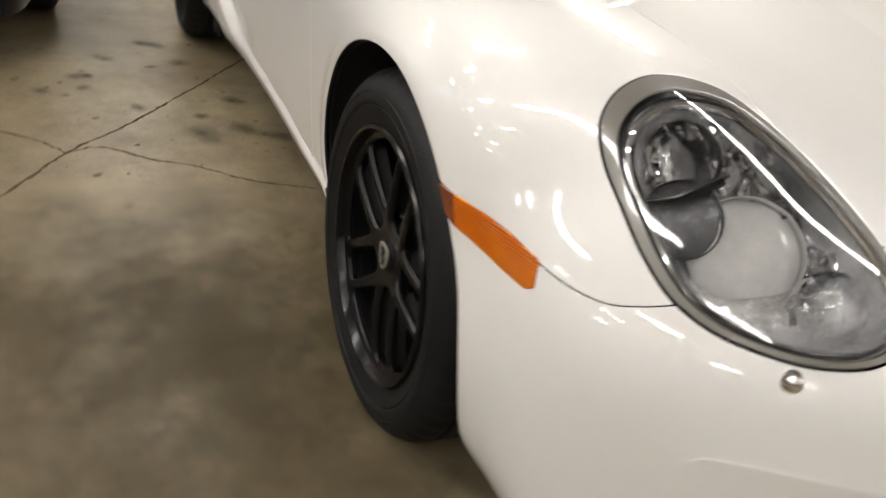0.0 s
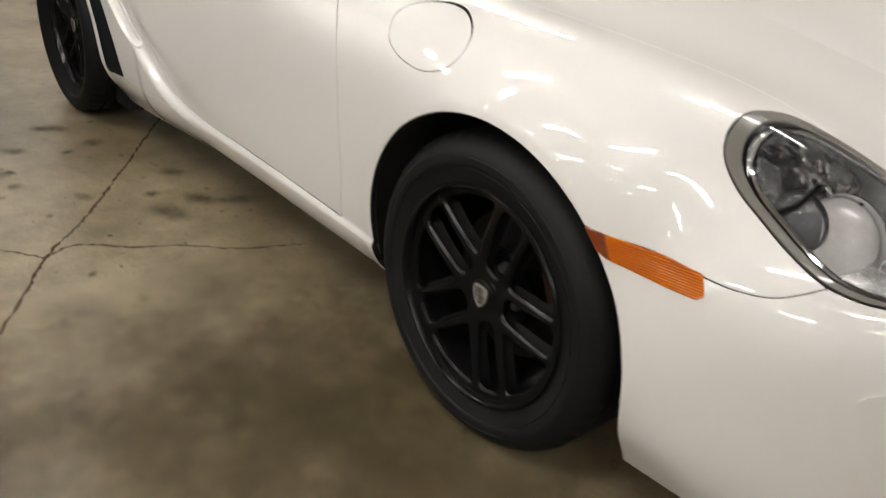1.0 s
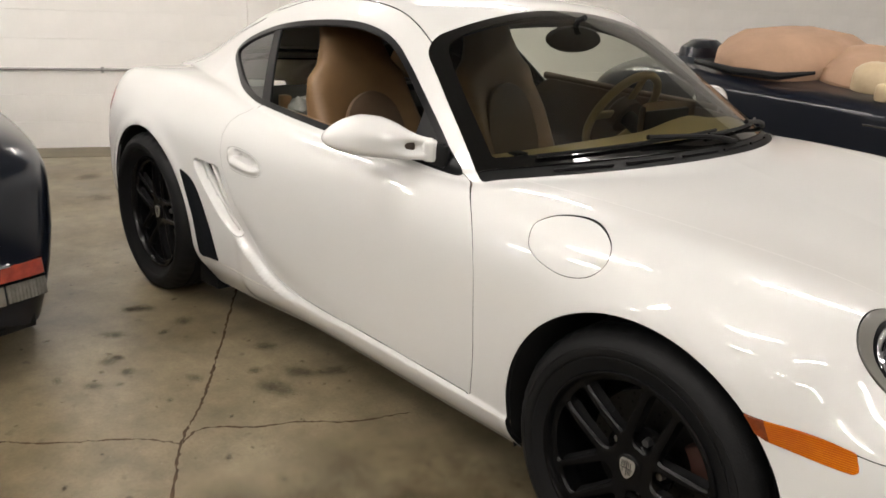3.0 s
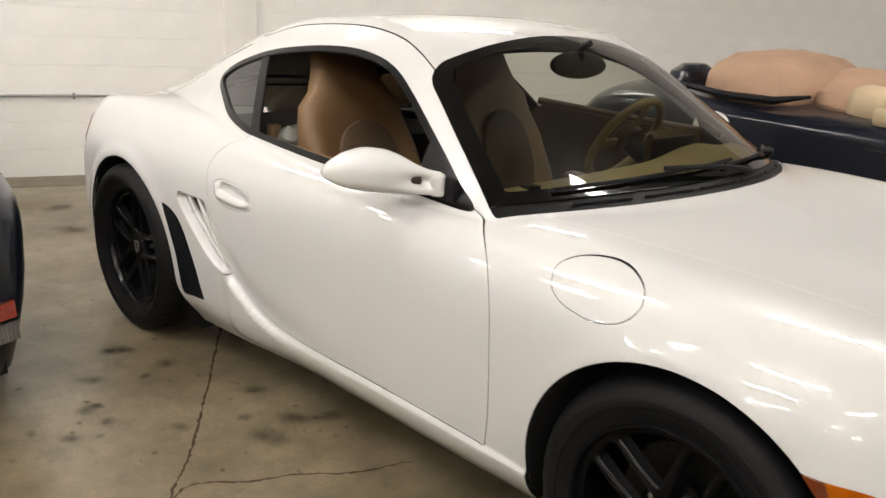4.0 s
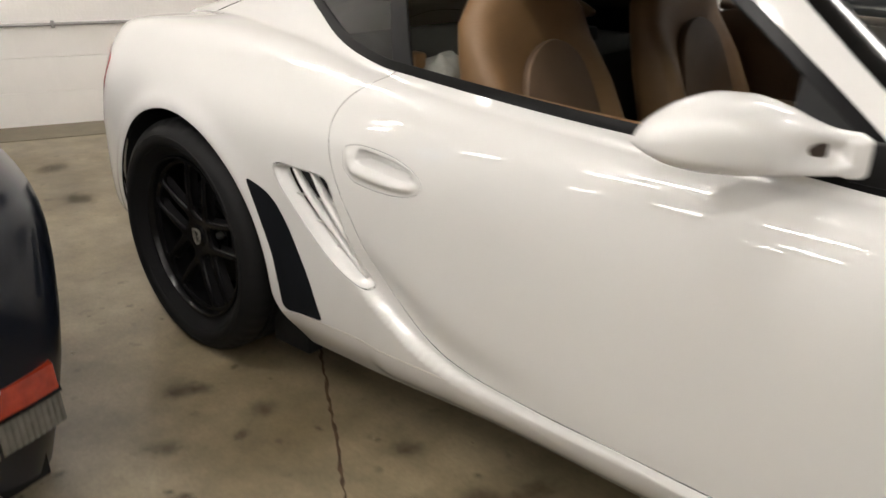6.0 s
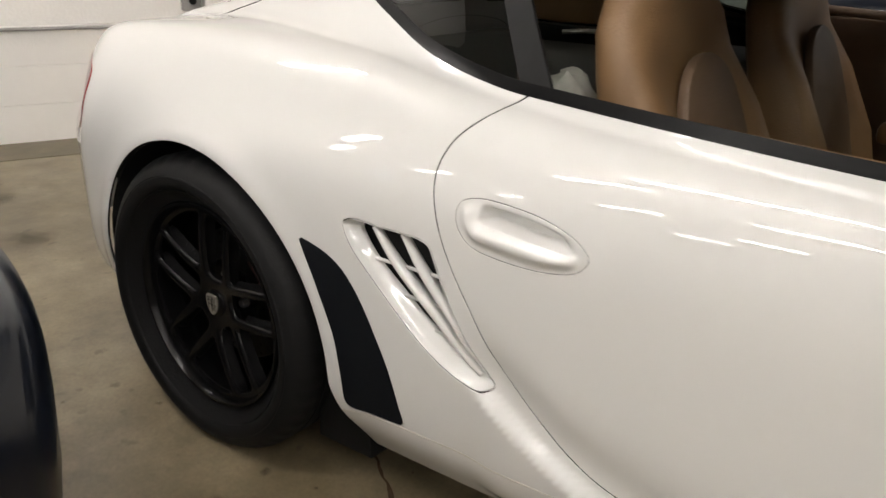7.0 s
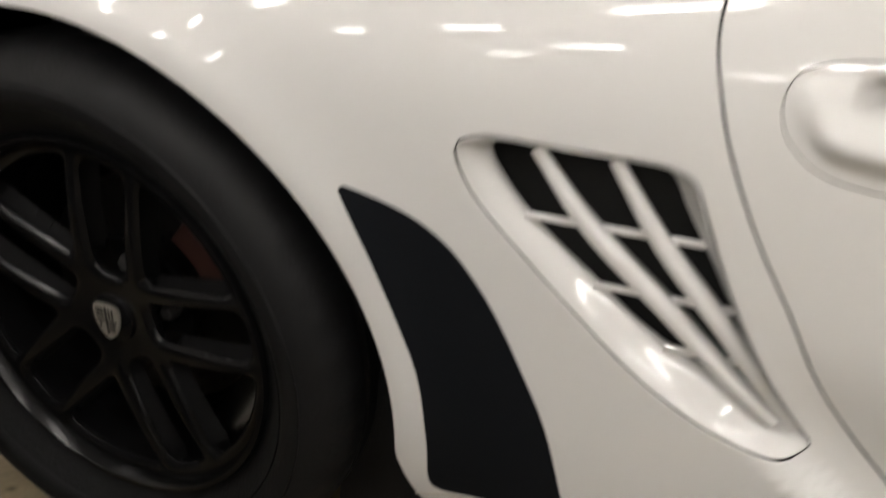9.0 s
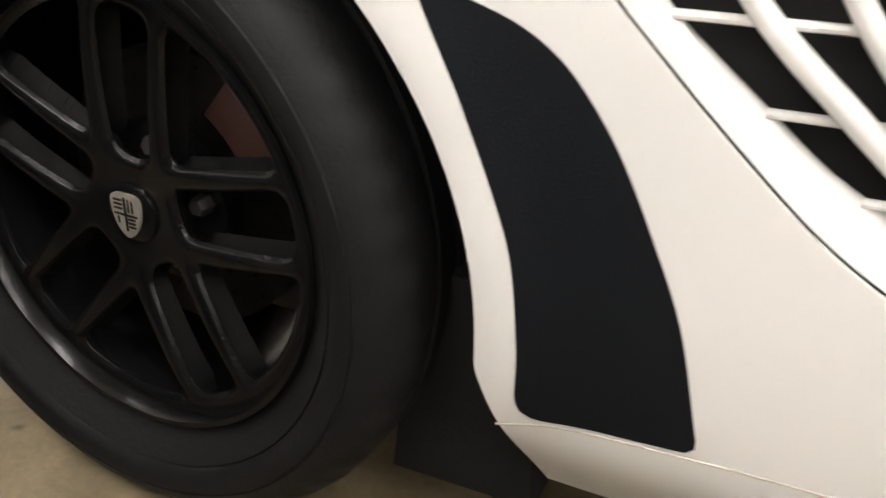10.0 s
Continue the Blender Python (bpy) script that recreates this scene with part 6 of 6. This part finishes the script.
def crack(points, width, seed, wander=0.012, n=14):
    rnd = random.Random(seed)
    q = smooth_line(points, n)
    bm = bmesh.new()
    prev = None
    for i, (x, y) in enumerate(q):
        a = q[min(i + 1, len(q) - 1)] - q[max(i - 1, 0)]
        a = a / np.linalg.norm(a)
        k = wander * (0 if i in (0, len(q) - 1) else 1)
        off = rnd.uniform(-k, k)
        w = width * rnd.uniform(0.35, 1.5) * (0.3 if i == len(q) - 1 else 1)
        c = np.array([x, y]) + np.array([-a[1], a[0]]) * off
        e = [bm.verts.new((*(c + np.array([-a[1], a[0]]) * w * s), 0.0012)) for s in (-0.5, 0.5)]
        if prev:
            bm.faces.new((prev[0], e[0], e[1], prev[1]))
        prev = e
    bmesh.ops.recalc_face_normals(bm, faces=bm.faces)
    return tagged(part("floor_crack", bm, CRACK), "dark crack in the concrete floor slab", "crack", kind="structure")


crack([(1.6, -3.15), (0.2, -2.25), (-0.85, -1.54), (-1.165, -1.354), (-1.35, -1.20), (-1.60, -1.02), (-1.96, -0.775), (-2.25, -0.58)], 0.0085, 1, 0.0035, 18)
crack([(-1.165, -1.354), (-1.205, -1.26), (-1.12, -1.14), (-1.06, -1.01), (-0.97, -0.885), (-0.9, -0.7)], 0.0075, 2, 0.004, 12)
crack([(-1.165, -1.354), (-1.266, -1.44), (-1.394, -1.645), (-1.524, -1.808), (-1.75, -2.2)], 0.0065, 3, 0.004, 12)


def stain_material(name, color, strength, size=2.6, ragged=1.5):
    m = bpy.data.materials.new(name)
    m.use_nodes = True
    nt = m.node_tree
    b = nt.nodes["Principled BSDF"]
    b.inputs["Base Color"].default_value = (*color, 1)
    b.inputs["Roughness"].default_value = 0.62
    b.inputs["Specular IOR Level"].default_value = 0.25
    tc = nt.nodes.new("ShaderNodeTexCoord")
    ln = nt.nodes.new("ShaderNodeVectorMath")
    ln.operation = "LENGTH"
    nt.links.new(tc.outputs["Object"], ln.inputs[0])
    ns = nt.nodes.new("ShaderNodeTexNoise")
    ns.inputs["Scale"].default_value, ns.inputs["Detail"].default_value, ns.inputs["Roughness"].default_value = size, 8, 0.66
    info = nt.nodes.new("ShaderNodeObjectInfo")
    ad = nt.nodes.new("ShaderNodeVectorMath")
    ad.operation = "ADD"
    nt.links.new(tc.outputs["Object"], ad.inputs[0])
    sc = nt.nodes.new("ShaderNodeMath")
    sc.operation = "MULTIPLY"
    sc.inputs[1].default_value = 40
    nt.links.new(info.outputs["Random"], sc.inputs[0])
    nt.links.new(sc.outputs[0], ad.inputs[1])
    nt.links.new(ad.outputs[0], ns.inputs["Vector"])
    q = nt.nodes.new("ShaderNodeMath")
    q.operation = "MULTIPLY_ADD"
    q.inputs[1].default_value, q.inputs[2].default_value = ragged, -ragged / 2
    nt.links.new(ns.outputs["Fac"], q.inputs[0])
    s2 = nt.nodes.new("ShaderNodeMath")
    s2.operation = "ADD"
    nt.links.new(ln.outputs["Value"], s2.inputs[0])
    nt.links.new(q.outputs[0], s2.inputs[1])
    mp = nt.nodes.new("ShaderNodeMapRange")
    mp.interpolation_type = "SMOOTHSTEP"
    mp.inputs["From Min"].default_value, mp.inputs["From Max"].default_value = -0.25, 1.15
    mp.inputs["To Min"].default_value, mp.inputs["To Max"].default_value = strength, 0.0
    nt.links.new(s2.outputs[0], mp.inputs["Value"])
    fade = nt.nodes.new("ShaderNodeMapRange")
    fade.interpolation_type = "SMOOTHSTEP"
    fade.inputs["From Min"].default_value, fade.inputs["From Max"].default_value = 0.35, 0.98
    fade.inputs["To Min"].default_value, fade.inputs["To Max"].default_value = 1.0, 0.0
    nt.links.new(ln.outputs["Value"], fade.inputs["Value"])
    both_ = nt.nodes.new("ShaderNodeMath")
    both_.operation = "MULTIPLY"
    nt.links.new(mp.outputs["Result"], both_.inputs[0])
    nt.links.new(fade.outputs["Result"], both_.inputs[1])
    nt.links.new(both_.outputs[0], b.inputs["Alpha"])
    return m


OIL = stain_material("oil_stain", (0.030, 0.022, 0.013), 0.5)
DAMP = stain_material("damp_stain", (0.045, 0.034, 0.02), 0.6)
disc = bpy.data.meshes.new("stain")
bm = bmesh.new()
bmesh.ops.create_circle(bm, cap_ends=True, segments=24, radius=1.0)
bm.to_mesh(disc)
bm.free()
disc.materials.append(OIL)
disc2 = disc.copy()
disc2.materials[0] = DAMP


laid = []


def stain(x, y, r, flat=0.7, turn=0.0, mesh=None):
    o = tagged(new("floor_stain", mesh or disc), "dark oily stain on the concrete floor", "stain", group="floor stains", kind="structure")
    laid.append(o)
    o.matrix_basis = pose(x, y, 0.0002 + 0.000012 * len(laid), 0, 0, turn) @ Matrix.Diagonal((r, r * flat, 1, 1))


DIRT = stain_material("ground_in_dirt", (0.074, 0.054, 0.022), 0.55, 3.6, 2.3)
disc3 = disc.copy()
disc3.materials[0] = DIRT
for k, (x, y, r) in enumerate(((0.25, -1.40, 1.6), (1.3, -1.9, 1.5), (-0.55, -2.0, 0.9), (-0.35, -1.05, 0.8))):
    stain(x, y, r, 0.8, 50 * k, disc3)
rnd = random.Random(4)
SPOTS = [(-1.302, -0.955, 0.085), (-1.35, -0.83, 0.06), (-1.286, -0.72, 0.075), (-1.815, -1.318, 0.04), (-1.665, -1.427, 0.035), (-2.017, -1.226, 0.05), (-1.524, -1.138, 0.04), (-1.77, -1.508, 0.03),
         (-1.991, -0.959, 0.045), (-2.219, -1.086, 0.04), (-1.934, -1.066, 0.03), (-3.21, -0.219, 0.12), (-3.96, -0.563, 0.09), (-4.5, -0.45, 0.10), (-2.2, -1.03, 0.05), (-1.82, -1.28, 0.025),
         (-1.70, -1.30, 0.03), (-1.60, -0.82, 0.05), (-1.45, -0.95, 0.03)]
for x, y, r in SPOTS:
    stain(x, y, r * 1.55, rnd.uniform(0.5, 0.9), rnd.uniform(0, 180))
for k in range(46):
    x, y = rnd.uniform(-2.9, -1.0), rnd.uniform(-1.7, -0.65)
    stain(x, y, rnd.uniform(0.008, 0.026), rnd.uniform(0.4, 0.9), rnd.uniform(0, 180))
